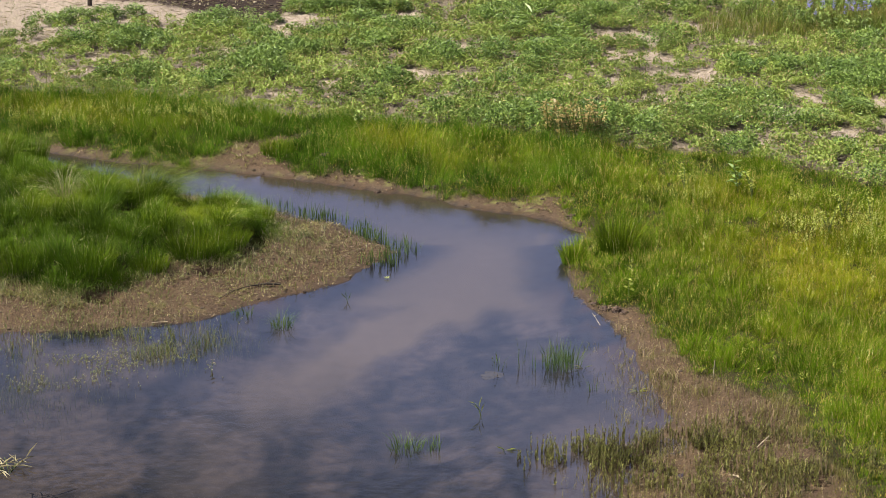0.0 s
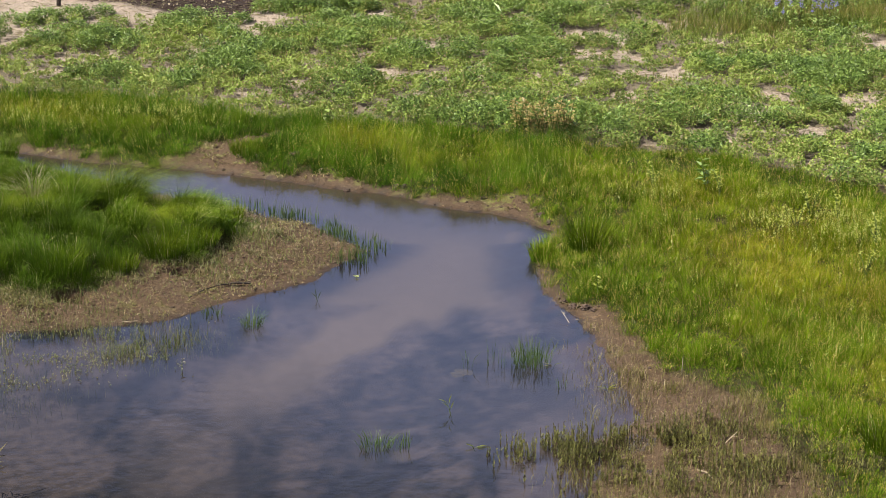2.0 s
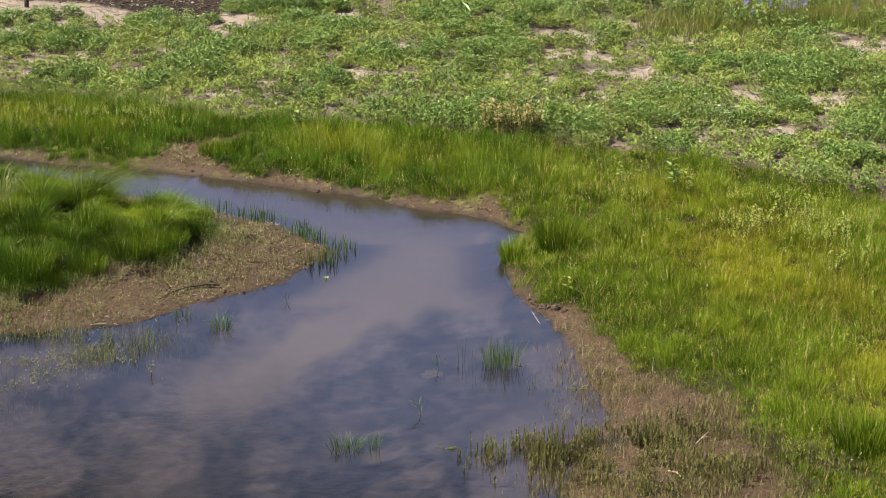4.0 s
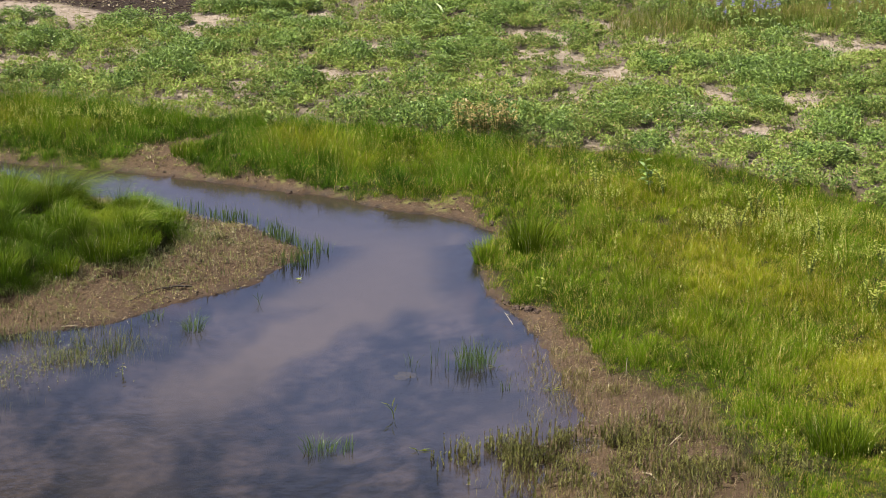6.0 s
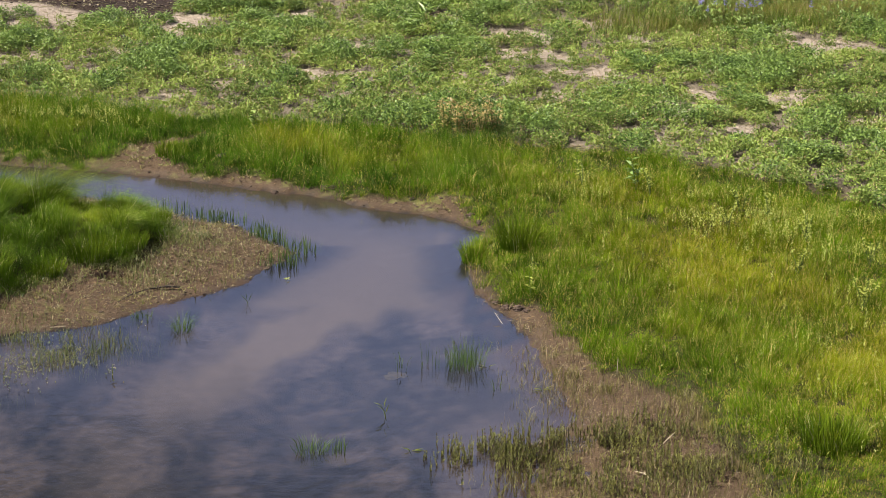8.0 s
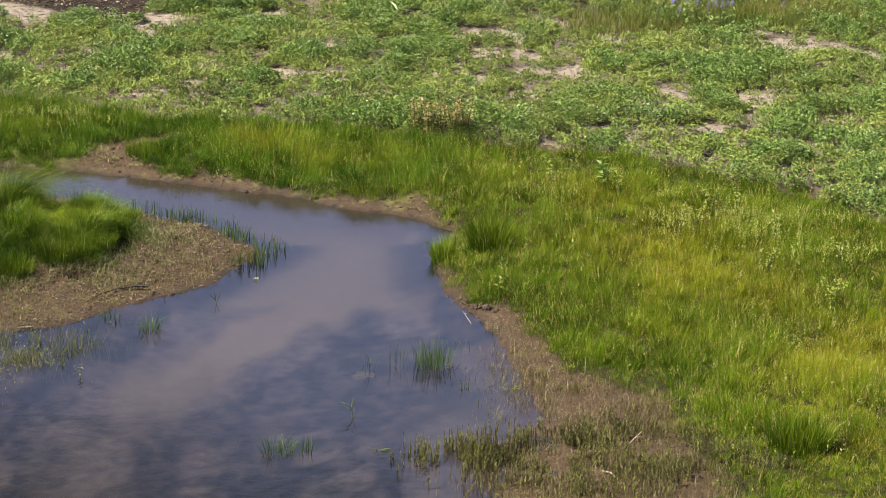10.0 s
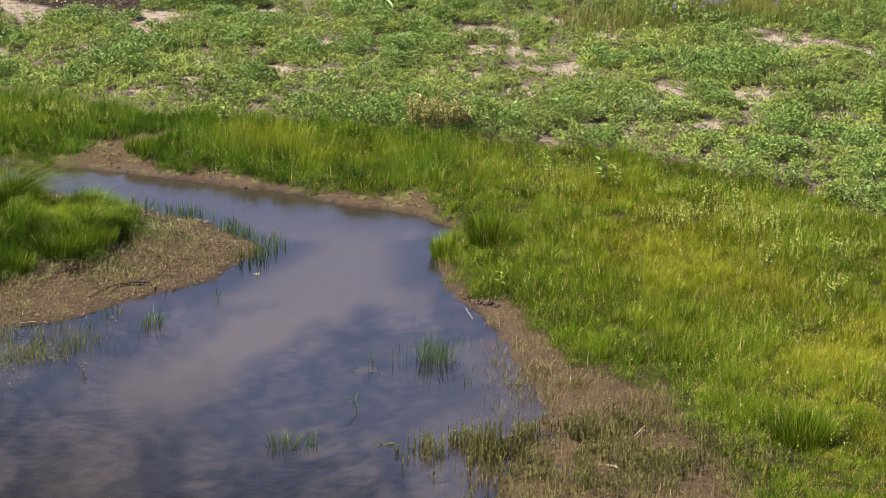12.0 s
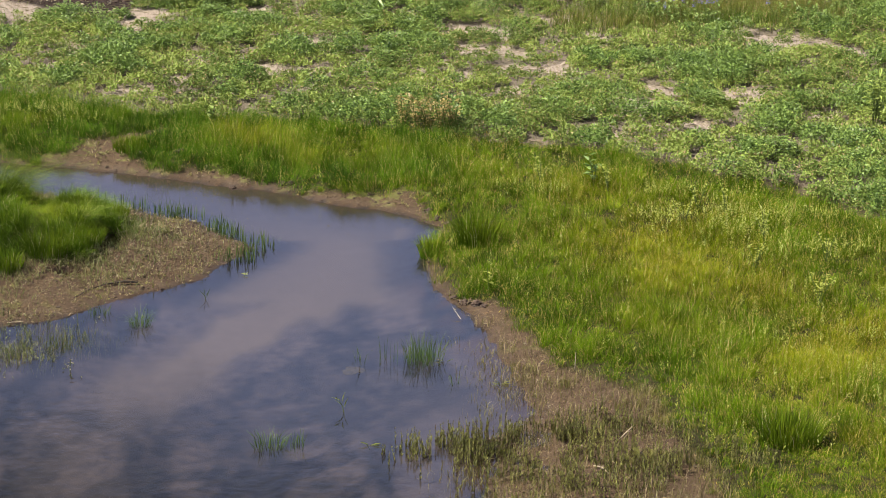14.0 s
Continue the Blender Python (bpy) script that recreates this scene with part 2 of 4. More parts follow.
SHORE = np.array(FAR_SHORE + RIGHT_SHORE + LEFT_SHORE, float)
MEADOW_FRONT = [(-16, 40.75), (-12, 38.65), (-8, 36.75), (-6.53, 36.15), (-5.36, 35.5), (-4.12, 35.03), (-3.19, 35.8), (-2.1, 36.1), (-2.77, 35.13), (-2.18, 34.37), (-1.28, 34.21),
                (-0.74, 33.73), (0.14, 33.12), (0.99, 32.81), (1.68, 32.75), (1.95, 31.95), (2.2, 31.4), (1.9, 30.9), (1.85, 30.4), (1.76, 29.74), (1.9, 28.85), (2.12, 28.2),
                (2.44, 28.1), (2.63, 27.7), (2.92, 26.57), (3.1, 25.49), (3.36, 25.24), (3.54, 24.87), (3.88, 24.65), (4.02, 24.35), (4.0, 23.8), (4.02, 23.2), (4.15, 22.5),
                (4.3, 21.8), (4.4, 17)]
FIELD_FRONT = [(16, 17), (12.5, 22.5), (10.4, 26.8), (7.23, 32.35), (6.36, 33.02), (5.59, 33.53), (5.13, 34.12), (4.4, 34.55), (3.54, 34.83), (2.68, 35.15), (1.8, 35.58),
               (0.91, 36.19), (-0.01, 36.46), (-1.31, 36.74), (-2.16, 36.86), (-2.84, 37.25), (-3.83, 37.8), (-5.34, 38.45), (-6.82, 38.63), (-8.5, 38.9), (-12, 40.2), (-16, 42.5)]
MEADOW_PLAN = np.array(MEADOW_FRONT + FIELD_FRONT, float)
NEAR_PLAN = np.array(FIELD_FRONT + [(-60, 60), (-60, -60), (60, -60), (60, 5)], float)
MOUND_PLAN = np.array([(-12, 28.7), (-5.92, 28.78), (-5.46, 28.74), (-4.96, 28.44), (-4.38, 28.55), (-3.98, 29.02), (-3.76, 29.69), (-2.97, 29.62), (-2.56, 30.24), (-2.35, 31.0),
                       (-2.5, 31.5), (-3.0, 31.95), (-3.6, 32.35), (-4.2, 32.8), (-5.0, 33.4), (-5.6, 33.6), (-6.0, 34.5), (-6.9, 35.0), (-9, 36.0), (-12, 37.2)], float)
HOLLOWS = ((-3.85, 31.80, 0.25, 0.22), (-4.5, 31.40, 0.22, 0.13), (-2.75, 30.55, 0.20, 0.22), (-5.45, 32.43, 0.16, 0.20), (-6.8, 34.0, 0.18, 0.2), (-4.56, 28.35, 0.2, 0.12), (-3.1, 29.35, 0.22, 0.1))
PATCHES = [(3.55, 43.22, 0.6, 0.36), (4.07, 42.86, 0.25, 0.3), (0.52, 41.73, 0.4, 0.4), (4.03, 40.1, 0.24, 0.26), (6.47, 39.98, 0.22, 0.28), (7.57, 37.86, 0.24, 0.36), (8.0, 37.74, 0.36, 0.32), (6.19, 38.4, 0.36, 0.22), (7.61, 42.81, 0.17, 0.36),
           (8.7, 42.79, 0.15, 0.36), (8.95, 40.91, 0.3, 0.5), (5.76, 42.45, 0.14, 0.4), (2.67, 40.43, 0.16, 0.24), (3.05, 39.35, 0.2, 0.3), (-0.69, 44.82, 0.2, 0.36), (-1.19, 42.32, 0.16, 0.24), (-1.65, 40.19, 0.3, 0.22), (-0.42, 39.91, 0.38, 0.28),
           (-5.8, 41.55, 0.24, 0.22), (-3.24, 43.98, 0.48, 0.46), (2.0, 44.26, 0.45, 0.34), (1.11, 44.53, 0.2, 0.24), (3.33, 45.68, 0.3, 0.4), (3.96, 45.56, 0.25, 0.4), (2.5, 46.25, 0.35, 0.4), (1.34, 40.89, 0.2, 0.22), (6.12, 46.2, 0.24, 0.4),
           (-3.38, 42.11, 0.15, 0.24), (-2.75, 39.78, 0.16, 0.22), (9.7, 42.0, 0.4, 0.36), (10.3, 40.6, 0.3, 0.3), (8.9, 36.6, 0.2, 0.2)]
rng = np.random.default_rng(7)


def smooth01(v, low, high):
    s = np.clip((v - low) / (high - low), 0, 1)
    return s * s * (3 - 2 * s)


def value_noise(x, y, seed=0):
    """Smooth noise from 0 to 1 with a grid of one metre."""
    ix, iy = np.floor(x).astype(np.int64), np.floor(y).astype(np.int64)
    fx, fy = x - ix, y - iy
    fx, fy = fx * fx * (3 - 2 * fx), fy * fy * (3 - 2 * fy)

    def corner(a, b):
        h = (a * 374761393 + b * 668265263 + seed * 974634777) & 0x7FFFFFFF
        h = ((h ^ (h >> 13)) * 1274126177) & 0x7FFFFFFF
        return ((h ^ (h >> 16)) & 0xFFFF) / 65535.0

    top = corner(ix, iy) * (1 - fx) + corner(ix + 1, iy) * fx
    low = corner(ix, iy + 1) * (1 - fx) + corner(ix + 1, iy + 1) * fx
    return top * (1 - fy) + low * fy


def fbm(x, y, scale, octaves=4, seed=0):
    total, weight, amount = 0.0, 0.0, 1.0
    for o in range(octaves):
        total = total + amount * value_noise(x * scale * 2 ** o + 17.3 * o, y * scale * 2 ** o - 9.1 * o, seed + o)
        weight, amount = weight + amount, amount * 0.5
    return total / weight


def signed(plan, x, y):
    """Metres to the outline of a plan: positive inside it."""
    best, inside = np.full(x.shape, 1e9), np.zeros(x.shape, bool)
    for (ax, ay), (bx, by) in zip(plan, np.roll(plan, -1, axis=0)):
        dx, dy = bx - ax, by - ay
        s = np.clip(((x - ax) * dx + (y - ay) * dy) / (dx * dx + dy * dy + 1e-12), 0, 1)
        best = np.minimum(best, (x - ax - s * dx) ** 2 + (y - ay - s * dy) ** 2)
        if ay != by:
            inside ^= ((ay > y) != (by > y)) & (x < dx * (y - ay) / dy + ax)
    return np.where(inside, 1, -1) * np.sqrt(best)


def shore_distance(x, y):
    """Positive on land, with the small bays that the shore has."""
    wob = (fbm(x, y, 1.6, 3, 5) - 0.5) * 0.24 + (fbm(x, y, 6.0, 2, 9) - 0.5) * 0.12
    return -signed(SHORE, x, y) + wob


def height(x, y):
    d = shore_distance(x, y)
    steep = smooth01(y + 0.45 * x, 32.2, 33.2)
    land = 0.30 * (1 - np.exp(-np.maximum(d, 0) / (1.7 - 0.95 * steep)))
    bed = -0.38 * (1 - np.exp(np.minimum(d, 0) / 1.3))
    h = np.where(d > 0, land, bed)
    # the shelf of sprouts before the western mud, and the low spit on the near eastern side
    s = np.clip(((x + 5.6) * 2.6 + (y - 25.1) * 1.75) / (2.6 ** 2 + 1.75 ** 2), -1.5, 1)
    off = np.hypot(x + 5.6 - 2.6 * s, y - 25.1 - 1.75 * s)
    h = h + 0.16 * np.exp(-(off / 0.55) ** 2) * (fbm(x, y, 2.2, 3, 31) - 0.12) * (d < 0)
    shelf = np.exp(-(((x + 4.6) / 1.9) ** 4 + ((y - 26.9) / 0.75) ** 4))
    h = np.where(d < 0, h * (1 - 0.8 * shelf) + shelf * 0.08 * (fbm(x, y, 2.4, 3, 33) - 0.54), h)
    east = np.exp(-(((x - 1.5) / 1.3) ** 4 + ((y - 23.6) / 1.9) ** 4))
    h = np.where(d < 0, h * (1 - 0.72 * east), h)
    spit = np.exp(-(((x - 2.1) / 1.1) ** 2 + ((y - 23.2) / 0.8) ** 2) ** 2)
    h = h - spit * np.maximum(h, 0) * 0.75 - 0.05 * spit * smooth01(fbm(x, y, 1.9, 3, 37), 0.45, 0.62)
    h = h + 0.20 * smooth01(signed(MOUND_PLAN, x, y), -0.1, 0.7)
    for hx, hy, rx, ry in HOLLOWS:
        h = h - 0.45 * np.exp(-(((x - hx) / rx) ** 2 + ((y - hy) / ry) ** 2) ** 2)
    far = smooth01(y, 38, 60)
    h = h + (fbm(x, y, 0.45, 3, 3) - 0.5) * 0.22 * smooth01(d, 1.5, 5) + 0.15 * far
    clods = (fbm(x, y, 5.0, 4, 12) - 0.5) * 0.075 + (fbm(x, y, 14.0, 2, 15) - 0.5) * 0.03
    near = smooth01(x, -12.5, -11) * smooth01(-x, -15.5, -14) * smooth01(y, 18, 19.5) * smooth01(-y, -52, -50)
    return h + clods * smooth01(d, -0.3, 0.5) * near


def in_view(x, y, spare=0.9):
    """The wedge of land that the walk looks over, with some to spare."""
    return (x > -0.20 * y - spare) & (x < 0.275 * y + spare) & (y > 19.5) & (y < 51)


# ---- meshes ----
def mesh_object(name, verts, faces_flat, sizes, mat, along=None, smooth=False):
    me = bpy.data.meshes.new(name)
    me.vertices.add(len(verts))
    me.vertices.foreach_set("co", np.asarray(verts, np.float32).ravel())
    me.loops.add(len(faces_flat))
    me.loops.foreach_set("vertex_index", np.asarray(faces_flat, np.int32))
    me.polygons.add(len(sizes))
    starts = np.r_[0, np.cumsum(sizes)[:-1]].astype(np.int32)
    me.polygons.foreach_set("loop_start", starts)
    me.polygons.foreach_set("use_smooth", np.full(len(sizes), smooth))
    if along is not None:
        me.attributes.new("along", "FLOAT", "POINT").data.foreach_set("value", np.asarray(along, np.float32))
    me.update(calc_edges=True)
    me.materials.append(mat)
    return me


ONE_ROW = ((0.0, 1.0), (1.0, 0.0))
THREE_ROWS = ((0.0, 0.8), (0.5, 1.0), (1.0, 0.0))
FOUR_ROWS = ((0.0, 0.8), (0.4, 1.0), (0.75, 0.75), (1.0, 0.0))


def blades(name, root, tall, wide, lean, turn, mat, droop=0.35, tip_yellow=None, tone=None, rows_at=THREE_ROWS):
    """Grass blades: a strip that narrows and bends over. lean: the way of the tip, as a share of its height."""
    n, k = len(root), 2 * len(rows_at) - 1
    side = np.stack([np.cos(turn), np.sin(turn), np.zeros(n)], 1) * (wide / 2)[:, None]
    bend = np.zeros((n, 3))
    bend[:, :2] = lean
    rows = []
    for share, width in rows_at:
        centre = root + bend * (tall * (share ** 1.8))[:, None]
        centre[:, 2] += tall * (share - droop * share ** 3 * np.minimum(1, np.hypot(lean[:, 0], lean[:, 1])))
        rows += [centre - side * width, centre + side * width] if width else [centre]
    v = np.stack(rows, 1).reshape(-1, 3)
    base = (np.arange(n) * k)[:, None]
    quads = [base + [2 * q, 2 * q + 1, 2 * q + 3, 2 * q + 2] for q in range(len(rows_at) - 2)]
    flat = np.concatenate(quads + [base + [k - 3, k - 2, k - 1]], 1).ravel()
    sizes = np.tile([4] * len(quads) + [3], n)
    shares = np.array([share for share, width in rows_at for _ in range(2 if width else 1)])
    along = shares[None] * (np.ones(n) if tip_yellow is None else tip_yellow)[:, None]
    me = mesh_object(name, v, flat, sizes, mat, along.ravel())
    kind_of = np.full(n, 0.5) if tone is None else np.clip(tone, 0, 1)
    me.attributes.new("tone", "FLOAT", "POINT").data.foreach_set("value", np.repeat(kind_of, k).astype(np.float32))
    return me


def leaves(name, foot, way, up, long, wide, mat, fold=0.25):
    """Pointed leaves, folded along the middle: foot, unit way along, unit normal."""
    n = len(foot)
    side = np.cross(way, up)
    side /= np.linalg.norm(side, axis=1, keepdims=True) + 1e-9
    mid = foot + way * (long * 0.5)[:, None] - up * (long * 0.04)[:, None]
    tip = foot + way * long[:, None] - up * (long * 0.16)[:, None]
    lift = up * (wide * fold)[:, None]
    v = np.stack([foot, mid + side * wide[:, None] / 2 + lift, tip, mid - side * wide[:, None] / 2 + lift], 1).reshape(-1, 3)
    base = (np.arange(n) * 4)[:, None]
    flat = np.concatenate([base + [0, 1, 2], base + [0, 2, 3]], 1).ravel()
    me = mesh_object(name, v, flat, np.full(2 * n, 3), mat, np.tile([0, 0.5, 1.0, 0.5], n))
    me.attributes.new("tone", "FLOAT", "POINT").data.foreach_set("value", np.full(4 * n, 0.5, np.float32))
    return me


def small_leaves(name, foot, way, up, long, wide, mat):
    """Little leaves, one wedge each, broad near the foot."""
    n = len(foot)
    side = unit(np.cross(way, up)) * (wide / 2)[:, None]
    low = foot + way * (long * 0.3)[:, None]
    v = np.stack([low - side, low + side, foot + way * long[:, None] - up * (long * 0.15)[:, None]], 1).reshape(-1, 3)
    return mesh_object(name, v, np.arange(3 * n), np.full(n, 3), mat, np.tile([0, 0, 1.0], n))


def unit(v):
    return v / (np.linalg.norm(v, axis=-1, keepdims=True) + 1e-9)


def scatter(n, x0, x1, y0, y1):
    return rng.uniform(x0, x1, n), rng.uniform(y0, y1, n)


def tube(bm, points, radii, sides=6):
    """A bent rod through the points."""
    rings = []
    for k, p in enumerate(points):
        p = Vector(p)
        ahead = (Vector(points[min(k + 1, len(points) - 1)]) - Vector(points[max(k - 1, 0)])).normalized()
        a = ahead.orthogonal().normalized()
        b = ahead.cross(a)
        rings.append([bm.verts.new(p + (a * math.cos(q) + b * math.sin(q)) * radii[k]) for q in [math.tau * s / sides for s in range(sides)]])
    for r, s in zip(rings, rings[1:]):
        for k in range(sides):
            bm.faces.new((r[k], r[(k + 1) % sides], s[(k + 1) % sides], s[k]))
    bm.faces.new(rings[0][::-1])
    bm.faces.new(rings[-1])
    return bm


def part(name, bm, mat, parent=None, label=""):
    """A bmesh as one mesh object, under a thing where one is given."""
    me = bpy.data.meshes.new(name)
    bm.to_mesh(me)
    bm.free()
    me.materials.append(mat)
    ob = new(name, me)
    ob.parent = parent
    return tagged(ob, label)


def part_mesh(name, me, parent=None, label=""):
    ob = new(name, me)
    ob.parent = parent
    return tagged(ob, label)


def ground_at(x, y):
    return float(height(np.array([float(x)]), np.array([float(y)]))[0])


# ---- ground and water ----
def spread(low, high, step, reach):
    """Grid lines: even in the middle, then ever wider out to the horizon."""
    mid = np.arange(low, high + step / 2, step)
    out = step * 1.35 ** np.arange(1, 40)
    out = np.cumsum(out)
    out = out[out < reach]
    return np.concatenate([low - out[::-1], mid, mid[-1] + out])


def build_ground():
    xs, ys = spread(-11.0, 14.0, 0.09, 900), spread(19.5, 50.0, 0.09, 900)
    gx, gy = np.meshgrid(xs, ys)
    x, y = gx.ravel(), gy.ravel()
    z = height(x, y)
    d = shore_distance(x, y)
    w = len(xs)
    i = (np.arange(len(ys) - 1)[:, None] * w + np.arange(w - 1)[None]).ravel()
    flat = np.stack([i, i + 1, i + 1 + w, i + w], 1).ravel()
    me = mesh_object("ground", np.stack([x, y, z], 1), flat, np.full(len(i), 4), EARTH, smooth=True)
    in_meadow = np.maximum(signed(MEADOW_PLAN, x, y), signed(MOUND_PLAN, x, y))
    behind = smooth01(-signed(NEAR_PLAN, x, y), -0.3, 0.2)
    dark = dark_soil(x, y)
    foot_strip = smooth01(x, 2.5, 4.0) * np.exp(-((-signed(NEAR_PLAN, x, y) - 0.05) / 0.4) ** 2)
    masks = {
        "field": behind * (1 - 0.8 * foot_strip),
        "dark": dark,
        # follows the plant cover, so shade beneath it is painted into the ground
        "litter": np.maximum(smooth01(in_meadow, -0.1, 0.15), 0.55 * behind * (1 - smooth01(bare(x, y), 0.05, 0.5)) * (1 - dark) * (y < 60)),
        "algae": smooth01(d, 0.0, 0.1) * (1 - smooth01(d, 0.6, 0.9)) * (y > 32.4) + 0.35 * smooth01(fbm(x, y, 1.1, 2, 44), 0.55, 0.7) * (y < 31),
        "wet": 1 - smooth01(d, 0.0, 0.35),
        "bed": smooth01(-d, 0.05, 0.6),
        "weed": weed_bed(x, y) * (d < 0.0),
    }
    for key, value in masks.items():
        me.attributes.new(key, "FLOAT", "POINT").data.foreach_set("value", np.asarray(value, np.float32))
    return tagged(new("ground", me), "brown mud, tan soil and dark earth round a pond", "ground", kind="structure")


def dark_soil(x, y):
    """Tilled dark earth at the far edge of the field."""
    edge = np.interp(x, [-10.5, -8.18, -7.48, -6.63, -5.75, -4.89, -3.98, -3.57, -3.19, -3.02, -2.1, -0.6, 0.69], [46.44, 46.4, 46.39, 46.15, 45.59, 45.03, 44.28, 44.07, 44.9, 45.88, 46.09, 46.23, 46.84]) + (fbm(x, y, 0.9, 3, 21) - 0.5) * 0.9
    return smooth01(y - edge, -0.15, 0.25) * (1 - smooth01(x, 0.6, 1.6))


def bare(x, y):
    """How bare the field is: tan patches between the weeds, and the tan strip at the far western edge."""
    n = fbm(x * 0.8, y * 1.1, 1.3, 4, 51)
    spots = smooth01(n, 0.64 - 0.004 * (np.clip(y, 36, 50) - 36), 0.69) * 0.93
    spots = spots * (1 - 0.9 * smooth01(x, 5.5, 6.5) * (1 - smooth01(y, 34.8, 35.8)))
    wob = (fbm(x, y, 2.6, 3, 57) - 0.5) * 1.5
    for px, py, rx, ry in PATCHES:
        spots = np.maximum(spots, 1 - smooth01(np.hypot((x - px) / rx, (y - py) / (ry * 1.3)) + wob, 0.8, 1.2))
    strip = smooth01(y - (42.5 + 0.72 * np.clip(x + 8, -2, 2.3) + (fbm(x, y, 1.2, 3, 71) - 0.5) * 1.5), -0.2, 0.4) * (1 - smooth01(x, -3.4, -2.2))
    gap = smooth01(x, 2.5, 4.0) * np.exp(-((-signed(NEAR_PLAN, x, y) - 0.12) / 0.22) ** 2) * smooth01(fbm(x, y, 1.1, 3, 77), 0.5, 0.62) * 0.6
    return np.clip(spots + strip + gap, 0, 1)


THALWEG = np.array([(1.62, 31.23), (0.77, 29.96), (0.14, 28.54), (-0.99, 26.54), (-2.0, 24.86), (-2.5, 23.44), (-2.6, 22.2), (-2.2, 18.0), (-2.0, 10.0)])


def off_channel(x, y):
    """Metres from the line along which silt drifts."""
    best = np.full(x.shape, 1e9)
    for (ax, ay), (bx, by) in zip(THALWEG, THALWEG[1:]):
        dx, dy = bx - ax, by - ay
        k = np.clip(((x - ax) * dx + (y - ay) * dy) / (dx * dx + dy * dy), 0, 1)
        best = np.minimum(best, np.hypot(x - ax - k * dx, y - ay - k * dy))
    return best


def silt_share(x, y):
    """Thick silt in the drift line and up the channel, wisps of it beside them."""
    wisp = (fbm(x * 0.9, y * 0.5, 1.0, 4, 81) - 0.5) * 1.5 + (fbm(x, y * 0.5, 3.0, 3, 83) - 0.5) * 0.5
    drift = 1 - smooth01(off_channel(x, y) + wisp * 0.75, 0.2, 0.78)
    up = smooth01(y + wisp * 0.35, 27.6, 28.5) * (1 - 0.42 * smooth01(y + 0.3 * x, 30.6, 32.4)) * np.maximum(smooth01(x + 0.35 * (31.5 - y) + wisp * 0.3, -0.9, 0.0), smooth01(y, 30.3, 31.3))
    return np.maximum(drift * (0.38 + 0.62 * smooth01(y, 23.0, 27.0)), up)


def lupin_patch(x, y):
    """The grassy corner of the field in which the lupins stand."""
    return np.exp(-(((x - 8.9) / 3.2) ** 4 + ((y - 44.1 - 0.02 * (x - 8.9)) / 0.9) ** 2)) + 0.5 * np.exp(-(((x - 6.2) / 1.2) ** 2 + ((y - 43.4) / 0.6) ** 2))


WEED_BEDS = ((0.42, 26.82, 0.75, 0.6), (-0.35, 26.3, 0.45, 0.45), (1.2, 27.4, 0.7, 0.35), (0.0, 25.1, 0.75, 0.4), (-0.94, 24.75, 0.5, 0.22), (-1.73, 24.86, 0.3, 0.14), (-1.28, 23.58, 0.4, 0.2), (0.12, 23.55, 0.6, 0.3), (-0.37, 22.47, 0.6, 0.25), (-2.6, 25.3, 0.35, 0.2), (1.0, 25.9, 1.1, 1.2))


def weed_bed(x, y):
    """Dark weed beds on the bed of the pond, with paler mud between."""
    mottle = fbm(x, y * 0.5, 1.6, 4, 61)
    pale = np.exp(-(((x - 1.9) / 0.8) ** 2 + ((y - 24.0) / 1.2) ** 2)) + np.exp(-(((x + 4.4) / 1.5) ** 2 + ((y - 23.6) / 1.5) ** 2)) * 0.8 + 0.8 * np.exp(-(((x + 4.6) / 1.7) ** 2 + ((y - 26.9) / 0.8) ** 2))
    for bx, by, rx, ry in WEED_BEDS:
        mottle = np.maximum(mottle, 0.68 * np.exp(-(np.hypot((x - bx) / rx, (y - by) / ry) / 1.1) ** 4) + 0.5 * (mottle - 0.5))
    beds = smooth01(mottle - 0.2 * pale, 0.36, 0.5) * (1 - 0.5 * smooth01(fbm(x, y * 0.5, 6.0, 3, 63), 0.42, 0.68))
    return (beds + (0.85 - beds) * smooth01(y, 28.5, 30.0)) * (1 - smooth01(y + 0.45 * x, 33.0, 34.0))


def build_water():
    xs, ys = spread(-11.5, 6.0, 0.1, 30), spread(19.0, 40.0, 0.1, 16)
    gx, gy = np.meshgrid(xs, ys)
    x, y = gx.ravel(), gy.ravel()
    w = len(xs)
    i = (np.arange(len(ys) - 1)[:, None] * w + np.arange(w - 1)[None]).ravel()
    quad = np.stack([i, i + 1, i + 1 + w, i + w], 1)
    d = shore_distance(x, y)
    quad = quad[d[quad].min(1) < 0.6]
    me = mesh_object("pond_water", np.stack([x, y, np.zeros(len(x))], 1), quad.ravel(), np.full(len(quad), 4), WATER)
    silt = 0.08 + 0.10 * smooth01(-d, 0.4, 1.8) + 0.60 * silt_share(x, y) * smooth01(-d, 0.1, np.where(y > 31, 0.5, 0.9))
    silt = silt + 0.3 * np.exp(-(((x - 1.8) / 0.9) ** 2 + ((y - 24.2) / 1.3) ** 2)) * smooth01(-d, 0.0, 0.25)
    silt = np.maximum(silt, 0.58 * smooth01(y + 0.45 * x, 31.8, 33.0))
    me.attributes.new("silt", "FLOAT", "POINT").data.foreach_set("value", np.asarray(silt, np.float32))
    ob = tagged(new("pond_water", me), "still silty brown water mirroring the cloudy sky", "water", kind="structure")
    ob.visible_shadow = False
    return ob


build_ground()
build_water()


